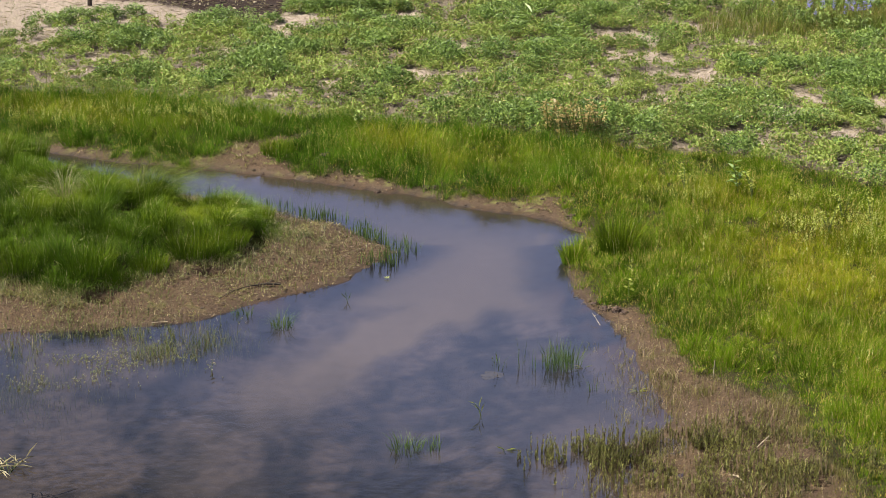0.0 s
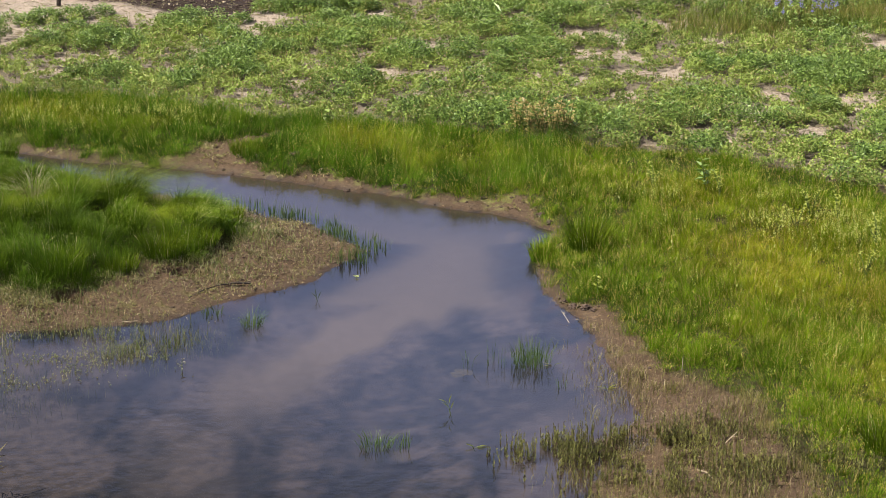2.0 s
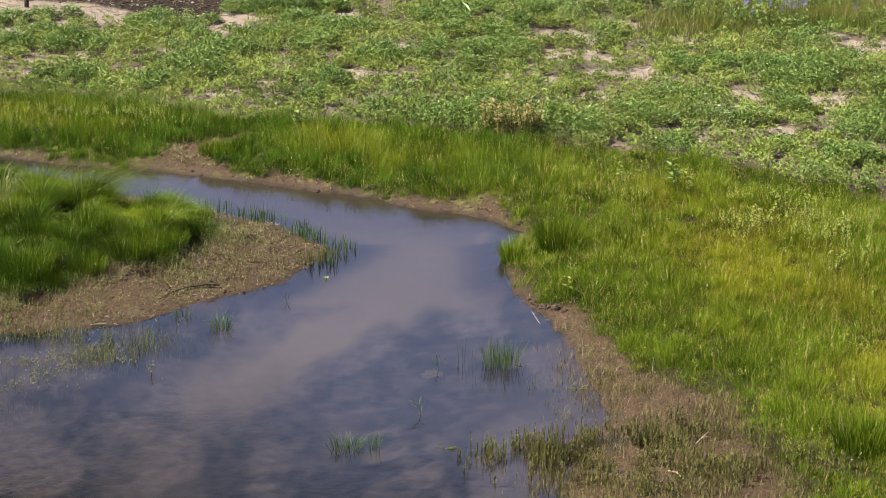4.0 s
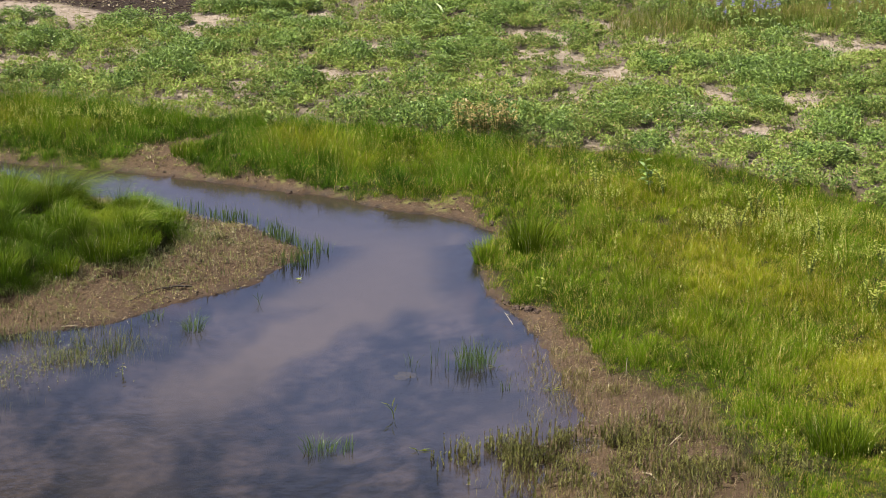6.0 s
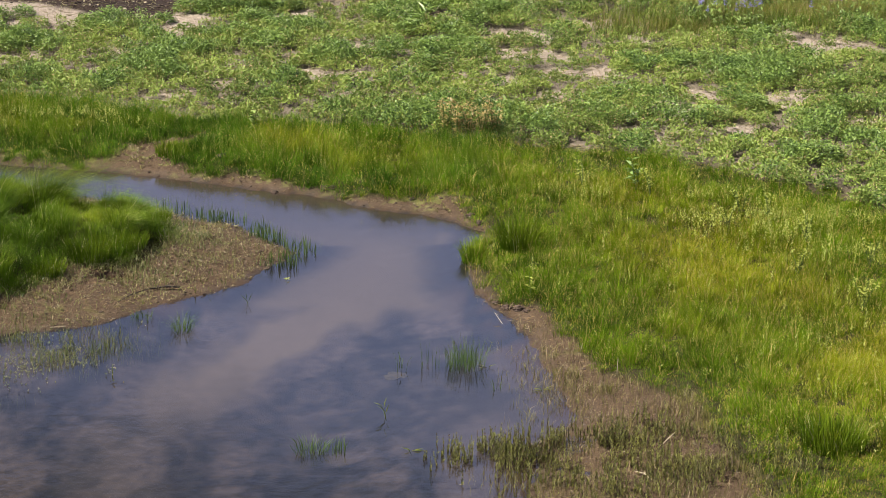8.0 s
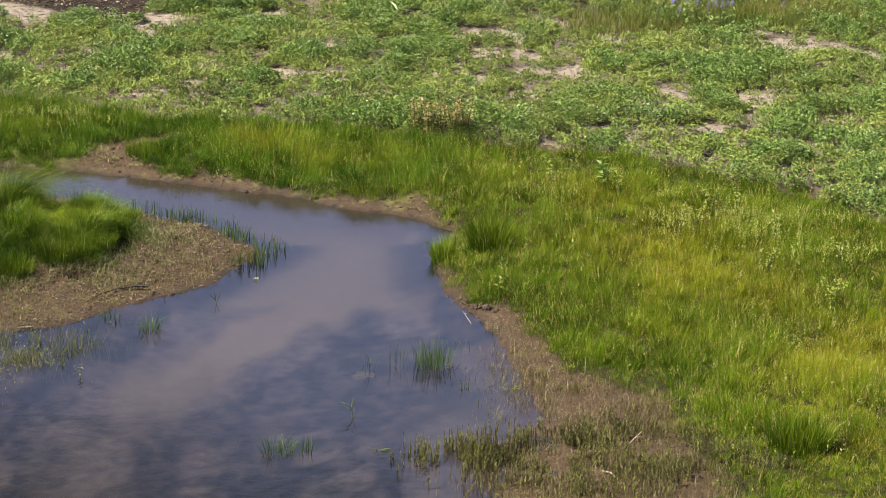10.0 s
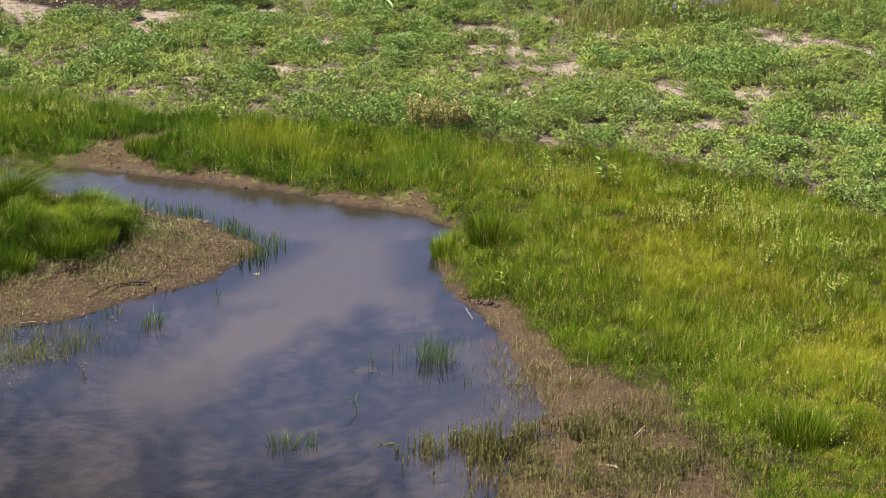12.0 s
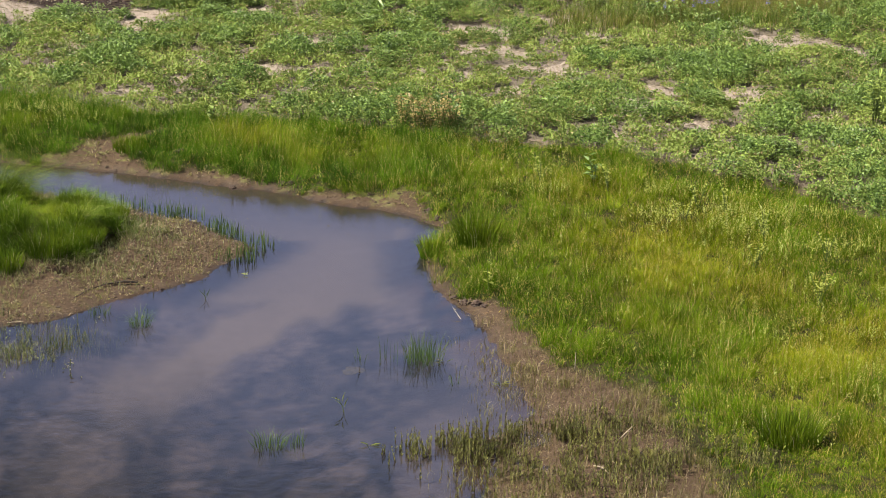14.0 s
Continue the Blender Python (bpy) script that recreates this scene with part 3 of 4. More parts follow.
# ---- grass and weeds, as stuff ----
def jittered(step, x0, x1, y0, y1):
    """Places on a loose grid."""
    gx, gy = np.meshgrid(np.arange(x0, x1, step), np.arange(y0, y1, step))
    return gx.ravel() + rng.uniform(-0.5, 0.5, gx.size) * step, gy.ravel() + rng.uniform(-0.5, 0.5, gx.size) * step


def build_meadow():
    """Yellow-green marsh grass from the east bank along the far bank, in small tufts with gaps between them."""
    cx, cy = jittered(0.105, -11, 13, 20.5, 39)
    keep = in_view(cx, cy, 0.5)
    cx, cy = cx[keep], cy[keep]
    cm = signed(MEADOW_PLAN, cx, cy) + (fbm(cx, cy, 2.5, 3, 91) - 0.5) * 0.35
    near = (cy < 25.6) & (cx < 6)
    keep = rng.random(len(cx)) < smooth01(cm, -0.1, 0.1) * np.where(near, smooth01(cm, -0.35, 0.5), 1)
    cx, cy, cm, near = cx[keep], cy[keep], cm[keep], near[keep]
    m = len(cx)
    clump, fine = fbm(cx, cy, 1.1, 4, 101), fbm(cx, cy, 5.0, 3, 107)
    high = (np.where(near, 0.11, 0.18) + np.where(near, 0.16, 0.10) * smooth01(cm, 0.0, np.where(near, 0.9, 0.4)) * smooth01(clump, 0.3, 0.66)) * (0.5 + 0.85 * smooth01(fine, 0.3, 0.7)) * rng.uniform(0.6, 1.4, m)
    high *= np.where((cy > 33.0) & (cx < 2.6), 1.3, 1.0)
    way = fbm(cx, cy, 1.2, 3, 111) * 12 + rng.normal(0, 0.8, m)
    sway = np.abs(rng.normal(0.12, 0.14, m)) + 0.22 * smooth01(fbm(cx, cy, 1.4, 3, 121), 0.56, 0.75)
    sway = np.stack([np.cos(way), np.sin(way)], 1) * sway[:, None]
    tone = 0.15 + 0.7 * smooth01(fbm(cx, cy, 2.4, 3, 127), 0.28, 0.72) + rng.normal(0, 0.26, m)
    per = np.clip(rng.normal(88, 14, m), 40, 130).astype(int)
    who = np.repeat(np.arange(m), per)
    n = len(who)
    off = rng.normal(0, 0.042, (n, 2)) * rng.uniform(0.6, 1.5, m)[who, None]
    x, y = cx[who] + off[:, 0], cy[who] + off[:, 1]
    lean = sway[who] + off * 6.0 + rng.normal(0, 0.30, (n, 2))
    tall = high[who] * rng.uniform(0.45, 1.15, n) * (1 - np.minimum(0.5, np.hypot(off[:, 0], off[:, 1]) * 4.5))
    root = np.stack([x, y, height(x, y) - 0.02], 1)
    wide = rng.uniform(0.0030, 0.0058, n)
    bent = rng.random(n) < 0.22
    turn = rng.uniform(-1.6, 1.6, n)
    far = (y > 33.2) & (x < 2.4)
    tip_yellow = smooth01(cm[who] + (fbm(x, y, 1.5, 2, 129) - 0.5) * 0.8, np.where(far, 0.45, 0.3), np.where(far, 1.2, 2.4)) * rng.uniform(0.3, 1.0, n)
    heads = rng.random(n) < 0.045 * smooth01(fbm(x, y, 0.8, 3, 125), 0.4, 0.6)
    m = int(heads.sum())
    foot = root[heads] + np.stack([lean[heads, 0] * tall[heads], lean[heads, 1] * tall[heads], tall[heads] * 0.97], 1)
    way = unit(np.stack([rng.normal(0, 0.4, m), rng.normal(0, 0.4, m), np.ones(m)], 1))
    up = unit(np.cross(way, unit(rng.normal(0, 1, (m, 3)))))
    me = leaves("grass_seed_heads", foot, way, up, rng.uniform(0.02, 0.05, m), rng.uniform(0.005, 0.009, m), SEED)
    tagged(new("grass_seed_heads", me), "tiny straw-yellow seed heads over the marsh grass", "grass", kind="stuff")
    for name, pick, mat, label in (("meadow_grass", ~far, MEADOW, "dense yellow-green marsh grass on the bank"), ("bank_grass", far, BANK, "green grass along the muddy far bank")):
        for rows_at, among in ((THREE_ROWS, pick & bent), (ONE_ROW, pick & ~bent)):
            me = blades(name, root[among], tall[among], wide[among], lean[among], turn[among], mat, tip_yellow=tip_yellow[among], tone=tone[who][among], rows_at=rows_at)
            tagged(new(name, me), label, "grass", kind="stuff")


def build_mound():
    """Sedge on the western spit: upright tussocks in front, long combed-over mats on top, dark hollows between."""
    cx, cy = jittered(0.25, -8.8, -2.1, 28.2, 36.8)
    cm = signed(MOUND_PLAN, cx, cy) + (fbm(cx, cy, 2.0, 2, 131) - 0.5) * 0.2
    keep = (cm > -0.02) & in_view(cx, cy, 0.6)
    for hx, hy, rx, ry in HOLLOWS:
        keep &= np.hypot((cx - hx) / rx, (cy - hy) / ry) > 1.0
    cx, cy, cm = cx[keep], cy[keep], cm[keep]
    m = len(cx)
    mat = np.exp(-(((cx + 4.55) / 1.6) ** 4 + ((cy - 31.6 + 0.1 * (cx + 4)) / 1.1) ** 4))
    mat = smooth01(mat + (fbm(cx, cy, 1.8, 2, 139) - 0.5) * 0.7, 0.3, 0.7)
    high = (0.24 + 0.20 * smooth01(fbm(cx, cy, 1.2, 3, 133), 0.3, 0.68)) * rng.uniform(0.7, 1.3, m) * (0.6 + 0.4 * smooth01(cm, 0, 0.3))
    for hx, hy, rx, ry in HOLLOWS:
        high *= 1 + 1.2 * np.exp(-((cx - hx + rx + 0.14) / 0.2) ** 2 - ((cy - hy - 0.05) / (ry + 0.12)) ** 2)
        high *= 1 - 0.5 * np.exp(-(((cx - hx) / (rx * 1.3)) ** 2 + ((cy - hy + 0.35) / (ry + 0.25)) ** 2) ** 2)
    comb = np.where(mat > 0.4, -0.3 + (fbm(cx, cy, 1.3, 2, 143) - 0.5) * 8.0, fbm(cx, cy, 1.3, 3, 147) * 12) + rng.normal(0, 0.8, m)
    sway = np.stack([np.cos(comb), np.sin(comb)], 1) * (np.abs(rng.normal(0.12, 0.14, m)) + mat * rng.uniform(0.1, 1.0, m))[:, None]
    tone = 0.1 + 0.45 * smooth01(fbm(cx, cy, 1.8, 2, 149), 0.3, 0.7) + 0.2 * mat + rng.normal(0, 0.22, m)
    per = np.clip(rng.normal(320, 50, m), 160, 440).astype(int)
    who = np.repeat(np.arange(m), per)
    n = len(who)
    off = rng.normal(0, 0.085, (n, 2))
    x, y = cx[who] + off[:, 0], cy[who] + off[:, 1]
    keep = np.ones(n, bool)
    for hx, hy, rx, ry in HOLLOWS:
        keep &= np.hypot((x - hx) / rx, (y - hy) / ry) > rng.uniform(0.75, 1.1, n)
    who, off, x, y = who[keep], off[keep], x[keep], y[keep]
    n = len(who)
    reach = np.hypot(off[:, 0], off[:, 1])
    lean = sway[who] + off * 4.6 + rng.normal(0, 0.24, (n, 2))
    for hx, hy, rx, ry in HOLLOWS:
        lean[:, 0] += 0.7 * np.exp(-((x - hx + rx + 0.1) / 0.16) ** 2 - ((y - hy - 0.05) / (ry + 0.1)) ** 2)
    tall = high[who] * rng.uniform(0.55, 1.15, n) * (1 - np.minimum(0.35, reach * 1.6)) * (1 + 0.2 * mat[who])
    for hx, hy, rx, ry in HOLLOWS:
        tall *= 1 - 0.75 * np.exp(-(((x - hx) / (rx * 1.1)) ** 2 + ((y - hy + 0.4) / (ry + 0.3)) ** 2) ** 3)
    keep = np.ones(n, bool)
    for hx, hy, rx, ry in HOLLOWS:
        keep &= np.hypot((x + lean[:, 0] * tall - hx) / rx, (y + lean[:, 1] * tall - hy) / ry) > rng.uniform(0.35, 0.75, n)
    who, x, y, lean, tall = who[keep], x[keep], y[keep], lean[keep], tall[keep]
    n = len(who)
    root = np.stack([x, y, height(x, y) - 0.02], 1)
    # yellower tips on the mats paint in the light on their tops
    tip_yellow = np.clip(0.15 + 0.55 * mat[who], 0, 1) * rng.uniform(0.3, 1.0, n)
    me = blades("sedge_mound", root, tall, rng.uniform(0.0022, 0.0042, n), lean, rng.uniform(-1.6, 1.6, n), SEDGE, 0.55, tip_yellow=tip_yellow, tone=tone[who], rows_at=FOUR_ROWS)
    tagged(new("sedge_mound", me), "long lush green sedge in leaning tussocks on the spit", "grass", kind="stuff")


def rosettes(name, cx, cy, size, per, mat, long, label, category="weeds", tall=0.5):
    """Low leafy plants: leaves round many short shoots, lying outwards and upwards."""
    who = np.repeat(np.arange(len(cx)), per)
    n = len(who)
    r, a = np.sqrt(rng.random(n)) * size[who], rng.uniform(0, math.tau, n)
    x, y = cx[who] + r * np.cos(a), cy[who] + r * np.sin(a) * 0.9
    dome = np.sqrt(np.clip(1 - (r / size[who]) ** 2, 0, 1))
    z = height(x, y) + 0.01 + size[who] * tall * (0.25 + 0.75 * dome) * rng.uniform(0.45, 1.05, n)
    a2 = a + rng.normal(0, 0.9, n)
    rise = rng.uniform(-0.2, 1.7, n)
    way = unit(np.stack([np.cos(a2), np.sin(a2), rise], 1))
    q = (r / size[who])[:, None]
    up = unit(np.stack([np.cos(a), np.sin(a), np.zeros(n)], 1) * q * 1.1 + np.array([0, 0, 0.75]) + rng.normal(0, 0.65, (n, 3)))
    up = unit(up - way * (up * way).sum(1, keepdims=True))
    ln = long * rng.uniform(0.55, 1.25, n)
    me = small_leaves(name, np.stack([x, y, z], 1), way, up, ln, ln * rng.uniform(0.36, 0.6, n), mat)
    tone = np.clip(rng.normal(0.5, 0.24, len(cx)) + 1.6 * (fbm(cx, cy, 1.4, 2, 153) - 0.5), 0, 1)
    me.attributes.new("tone", "FLOAT", "POINT").data.foreach_set("value", np.repeat(tone[who], 3).astype(np.float32))
    return tagged(new(name, me), label, category, kind="stuff")


def build_field():
    gx, gy = np.meshgrid(np.arange(-11.5, 14.5, 0.155), np.arange(28, 50.5, 0.155))
    x, y = gx.ravel() + rng.uniform(-0.13, 0.13, gx.size), gy.ravel() + rng.uniform(-0.13, 0.13, gx.size)
    keep = in_view(x, y, 0.7) & (signed(MEADOW_PLAN, x, y) < -0.05) & (signed(NEAR_PLAN, x, y) < 0.1)
    x, y = x[keep], y[keep]
    cover = (1 - bare(x, y)) * (1 - dark_soil(x, y) * 0.97)
    cover = np.maximum(cover, 0.16 * (1 - dark_soil(x, y)) * (y < 44))
    cover *= 1 - 0.8 * np.clip(lupin_patch(x, y), 0, 1)
    keep = rng.random(len(x)) < cover * 0.88 * (0.42 + 0.58 * smooth01(fbm(x, y, 2.3, 2, 145), 0.35, 0.55))
    x, y = x[keep], y[keep]
    vig = fbm(x, y, 0.9, 3, 141) + 0.14 * smooth01(x, 5.5, 7.5) * (1 - smooth01(y, 36.5, 39.0))
    size = rng.uniform(0.08, 0.21, len(x)) * (0.55 + 0.6 * smooth01(vig, 0.35, 0.7))
    per = np.clip((size ** 2 * 11500).astype(int), 26, 340)
    lush = smooth01(vig, 0.5, 0.7) > rng.random(len(x)) * 1.6
    rosettes("weed_carpet", x[~lush], y[~lush], size[~lush], per[~lush], FIELD, 0.050, "low pale-green leafy weeds creeping over tan soil", tall=1.3)
    rosettes("lush_weeds", x[lush], y[lush], size[lush] * 1.25, per[lush] + 6, DARKLEAF, 0.055, "darker green leafy weeds in clumps over the field", tall=1.4)


build_meadow()
build_mound()
build_field()


# ---- shore plants, as stuff ----
def sprigs(name, x, y, tall, pairs, long, mat, label, base=None, category="weeds", rises=(0.5, 1.7), bend=0.12):
    """Small upright shoots with leaves set up along them."""
    n = len(x)
    z0 = np.maximum(height(x, y), -0.03) if base is None else base
    who, level = np.repeat(np.arange(n), pairs), np.tile(np.arange(pairs), n)
    share = (level + rng.random(n * pairs)) / pairs
    tip = rng.normal(0, bend, (n, 2)) * tall[:, None]
    foot = np.stack([x[who] + tip[who, 0] * share, y[who] + tip[who, 1] * share, z0[who] + tall[who] * share], 1)
    a = rng.uniform(0, math.tau, n * pairs)
    rise = rng.uniform(*rises, n * pairs)
    way = unit(np.stack([np.cos(a), np.sin(a), rise], 1))
    up = unit(np.stack([-np.cos(a) * rise, -np.sin(a) * rise, np.ones(n * pairs)], 1))
    ln = long * rng.uniform(0.6, 1.3, n * pairs) * (1.15 - 0.5 * share)
    me = leaves(name, foot, way, up, ln, ln * 0.4, mat)
    return tagged(new(name, me), label, category, kind="stuff")


def litter(name, x, y, long, wide, mat, label, lift=0.008):
    """Straws and dead leaves that lie about."""
    n = len(x)
    a = rng.uniform(0, math.tau, n)
    way = unit(np.stack([np.cos(a), np.sin(a), rng.normal(0.08, 0.15, n)], 1))
    up = unit(np.stack([rng.normal(0, 0.3, n), rng.normal(0, 0.3, n), np.ones(n)], 1))
    z = np.maximum(height(x, y), 0.0) + lift
    me = leaves(name, np.stack([x, y, z], 1), way, up, long, wide, mat)
    return tagged(new(name, me), label, "plant litter", kind="stuff")


def open_mud(x, y):
    """Metres from the nearest grass plan: positive on the open mud and water."""
    return -np.maximum(np.maximum(signed(MEADOW_PLAN, x, y), signed(MOUND_PLAN, x, y)), -signed(NEAR_PLAN, x, y))


def keep_some(x, y, chance):
    k = rng.random(len(x)) < chance
    return x[k], y[k]


def build_shore():
    # glasswort on the near eastern spit
    x, y = scatter(16000, 0.6, 5.2, 20.8, 24.6)
    body = np.exp(-(((x - 2.35) / 1.15) ** 4 + ((y - 23.4 - 0.1 * (x - 2.5)) / 0.34) ** 2)) + 0.4 * np.exp(-(((x - 3.3) / 1.3) ** 4 + ((y - 22.4) / 0.7) ** 2))
    x, y = keep_some(x, y, 0.85 * np.clip(body, 0, 1) * smooth01(fbm(x, y, 3.4, 3, 201), 0.38, 0.53) * (height(x, y) > -0.12))
    sprigs("glasswort", x, y, rng.uniform(0.10, 0.27, len(x)), 18, 0.040, GLASSWORT, "olive upright glasswort shoots crowding on wet mud", rises=(1.6, 4.5), bend=0.07)
    # short thin grass over the eastern mud
    x, y = scatter(90000, 0.5, 5.2, 20.8, 30.5)
    om, d = open_mud(x, y), shore_distance(x, y)
    chance = (0.16 + 0.84 * smooth01(fbm(x, y, 2.0, 3, 211), 0.44, 0.6)) * (om > -0.1) * smooth01(d, np.where(y < 26.8, -0.8, -0.15), 0.1)
    chance = chance * np.where(om < 0.5, 1.0, 0.5) * np.where(y > 27.4, 0.2, 1.0)
    x, y = keep_some(x, y, chance)
    n = len(x)
    me = blades("mud_grass", np.stack([x, y, np.maximum(height(x, y), -0.03) - 0.01], 1), rng.uniform(0.05, 0.2, n), rng.uniform(0.003, 0.006, n), rng.normal(0, 0.35, (n, 2)), rng.uniform(-1.6, 1.6, n), SPROUT)
    tagged(new("mud_grass", me), "thin short olive grass scattered over brown mud", "grass", kind="stuff")
    # yellowish seedlings over the western mud and along the far bank
    x, y = scatter(80000, -8.5, -0.4, 26.4, 32.8)
    om, d = open_mud(x, y), shore_distance(x, y)
    chance = (0.10 + 0.9 * smooth01(fbm(x, y, 1.8, 3, 221), 0.46, 0.66)) * (om > -0.15) * smooth01(d, -0.05, 0.12) * np.where(om < 0.5, 0.9, 0.2)
    x, y = keep_some(x, y, chance)
    sprigs("mud_seedlings", x, y, rng.uniform(0.015, 0.10, len(x)), 4, 0.032, SPROUT, "yellowish seedlings growing on brown mud")
    x, y = scatter(100000, -8.5, -0.4, 26.6, 32.8)
    om, d = open_mud(x, y), shore_distance(x, y)
    x, y = keep_some(x, y, (0.25 + 0.6 * smooth01(fbm(x, y, 1.3, 3, 225), 0.42, 0.62)) * (om > -0.15) * np.exp(-np.maximum(om, 0) / 0.45) * (d > 0.05))
    n = len(x)
    me = blades("spit_grass", np.stack([x, y, height(x, y) - 0.01], 1), rng.uniform(0.03, 0.18, n), rng.uniform(0.005, 0.010, n), rng.normal(0, 0.5, (n, 2)), rng.uniform(-1.6, 1.6, n), RUSH)
    tagged(new("spit_grass", me), "short yellowing grass thinning out on the muddy spit", "grass", kind="stuff")
    x, y = scatter(9000, -8.5, 2.2, 31.5, 37)
    om, d = open_mud(x, y), shore_distance(x, y)
    x, y = keep_some(x, y, 0.75 * smooth01(fbm(x, y, 1.6, 3, 231), 0.45, 0.65) * (om > -0.1) * (om < 1.2) * (d > 0.05) * (y > 0.0 * x + 31.6))
    sprigs("bank_seedlings", x, y, rng.uniform(0.02, 0.07, len(x)), 5, 0.045, SPROUT, "low olive seedlings on the muddy far bank")
    # water weeds on the western shelf
    x, y = scatter(30000, -6.6, -2.2, 24.6, 28.3)
    s = np.clip(((x + 5.6) * 2.6 + (y - 25.1) * 1.75) / (2.6 ** 2 + 1.75 ** 2), -1.5, 1.05)
    off = np.hypot(x + 5.6 - 2.6 * s, y - 25.1 - 1.75 * s)
    shelf = np.exp(-(off / 0.42) ** 2)
    x2, y2 = keep_some(x, y, (0.20 * shelf + 0.14 * np.exp(-(((x + 4.5) / 1.8) ** 4 + ((y - 26.9) / 0.75) ** 4))) * smooth01(fbm(x, y, 2.2, 3, 241), 0.42, 0.66))
    sprigs("shelf_weeds", x2, y2, rng.uniform(0.01, 0.04, len(x2)), 6, 0.021, RUSH, "straggling olive water weeds in the shallows", base=np.maximum(height(x2, y2), 0.0))
    chance = (0.9 * np.exp(-(((x + 3.4) / 0.7) ** 2 + ((y - 26.75) / 0.45) ** 2)) + 1.0 * np.exp(-(((x + 5.1) / 0.45) ** 2 + ((y - 25.6) / 0.5) ** 2)) + 0.2 * shelf
              + 0.22 * np.exp(-(((x + 4.5) / 1.8) ** 4 + ((y - 26.9) / 0.75) ** 4))) * smooth01(fbm(x, y, 2.5, 2, 251), 0.35, 0.6)
    x3, y3 = keep_some(x, y, chance)
    n = len(x3)
    me = blades("shelf_reeds", np.stack([x3, y3, np.minimum(height(x3, y3), -0.01)], 1), rng.uniform(0.06, 0.25, n), rng.uniform(0.003, 0.006, n), rng.normal(0, 0.24, (n, 2)), rng.uniform(-1.6, 1.6, n), RUSH)
    tagged(new("shelf_reeds", me), "thin dark-green rushes standing in shallow water", "rushes", kind="stuff")
    # stubby rushes round the tip of the western spit and thin ones along its channel side
    x, y = scatter(16000, -3.3, -0.3, 29.9, 32.9)
    d = shore_distance(x, y)
    chance = np.exp(-((d + 0.08) / 0.16) ** 2) * np.where(y > 30.0, 1.0, 0.0) * smooth01(x, -3.3, -0.6) * np.maximum(smooth01(fbm(x, y, 3.0, 2, 261), 0.4, 0.6), 0.22 * smooth01(x, -1.6, -0.9))
    x, y = keep_some(x, y, chance)
    n = len(x)
    me = blades("tip_rushes", np.stack([x, y, np.minimum(height(x, y), 0.0) - 0.01], 1), rng.uniform(0.08, 0.32, n), rng.uniform(0.006, 0.012, n), rng.normal(0, 0.12, (n, 2)), rng.uniform(-1.6, 1.6, n), REED, 0.1)
    tagged(new("tip_rushes", me), "stubby dark-green rushes at the tip of the spit", "rushes", kind="stuff")
    # dead stalks and straw
    x, y = scatter(9000, -8.5, 5.0, 21, 33.5)
    om, d = open_mud(x, y), shore_distance(x, y)
    x, y = keep_some(x, y, 0.3 * (om > 0) * (d > -0.05))
    litter("mud_litter", x, y, rng.uniform(0.02, 0.09, len(x)), rng.uniform(0.006, 0.014, len(x)), STRAW, "bits of pale straw strewn over the mud")
    x, y = scatter(260000, -8.5, 5.0, 20.8, 36.5)
    om, d = open_mud(x, y), shore_distance(x, y)
    x, y = keep_some(x, y, 0.75 * (om > -0.05) * (d > 0.0) * (0.35 + 0.65 * smooth01(fbm(x, y, 1.5, 3, 267), 0.4, 0.6)))
    litter("mud_leaf_litter", x, y, rng.uniform(0.012, 0.05, len(x)), rng.uniform(0.005, 0.013, len(x)), DRY, "brown dead leaves and stems matted on mud", 0.01)
    x, y = scatter(40000, -11, 13, 34, 50.5)
    x, y = keep_some(x, y, in_view(x, y, 0.5) * (signed(NEAR_PLAN, x, y) < 0) * (0.15 + 0.6 * bare(x, y) + 0.5 * dark_soil(x, y) * smooth01(fbm(x, y, 1.1, 3, 271), 0.5, 0.62)))
    litter("field_straw", x, y, rng.uniform(0.04, 0.28, len(x)), rng.uniform(0.006, 0.016, len(x)), STRAW, "dry pale straw lying on bare soil", 0.015)


def lumps(name, x, y, size, mat, label, category):
    """Uneven lumps half sunk in the ground."""
    bm = bmesh.new()
    bmesh.ops.create_icosphere(bm, subdivisions=1, radius=1.0)
    base = np.array([v.co[:] for v in bm.verts])
    faces = np.array([[v.index for v in f.verts] for f in bm.faces])
    bm.free()
    n, k = len(x), len(base)
    jag = base[None] * rng.uniform(0.6, 1.25, (n, k, 1))
    jag = jag * (np.stack([rng.uniform(0.7, 1.4, n), rng.uniform(0.7, 1.3, n), rng.uniform(0.45, 0.8, n)], 1) * size[:, None])[:, None]
    v = (jag + np.stack([x, y, height(x, y) + size * 0.12], 1)[:, None]).reshape(-1, 3)
    flat = (faces[None] + (np.arange(n) * k)[:, None, None]).ravel()
    me = mesh_object(name, v, flat, np.full(n * len(faces), 3), mat)
    return tagged(new(name, me), label, category, kind="stuff")


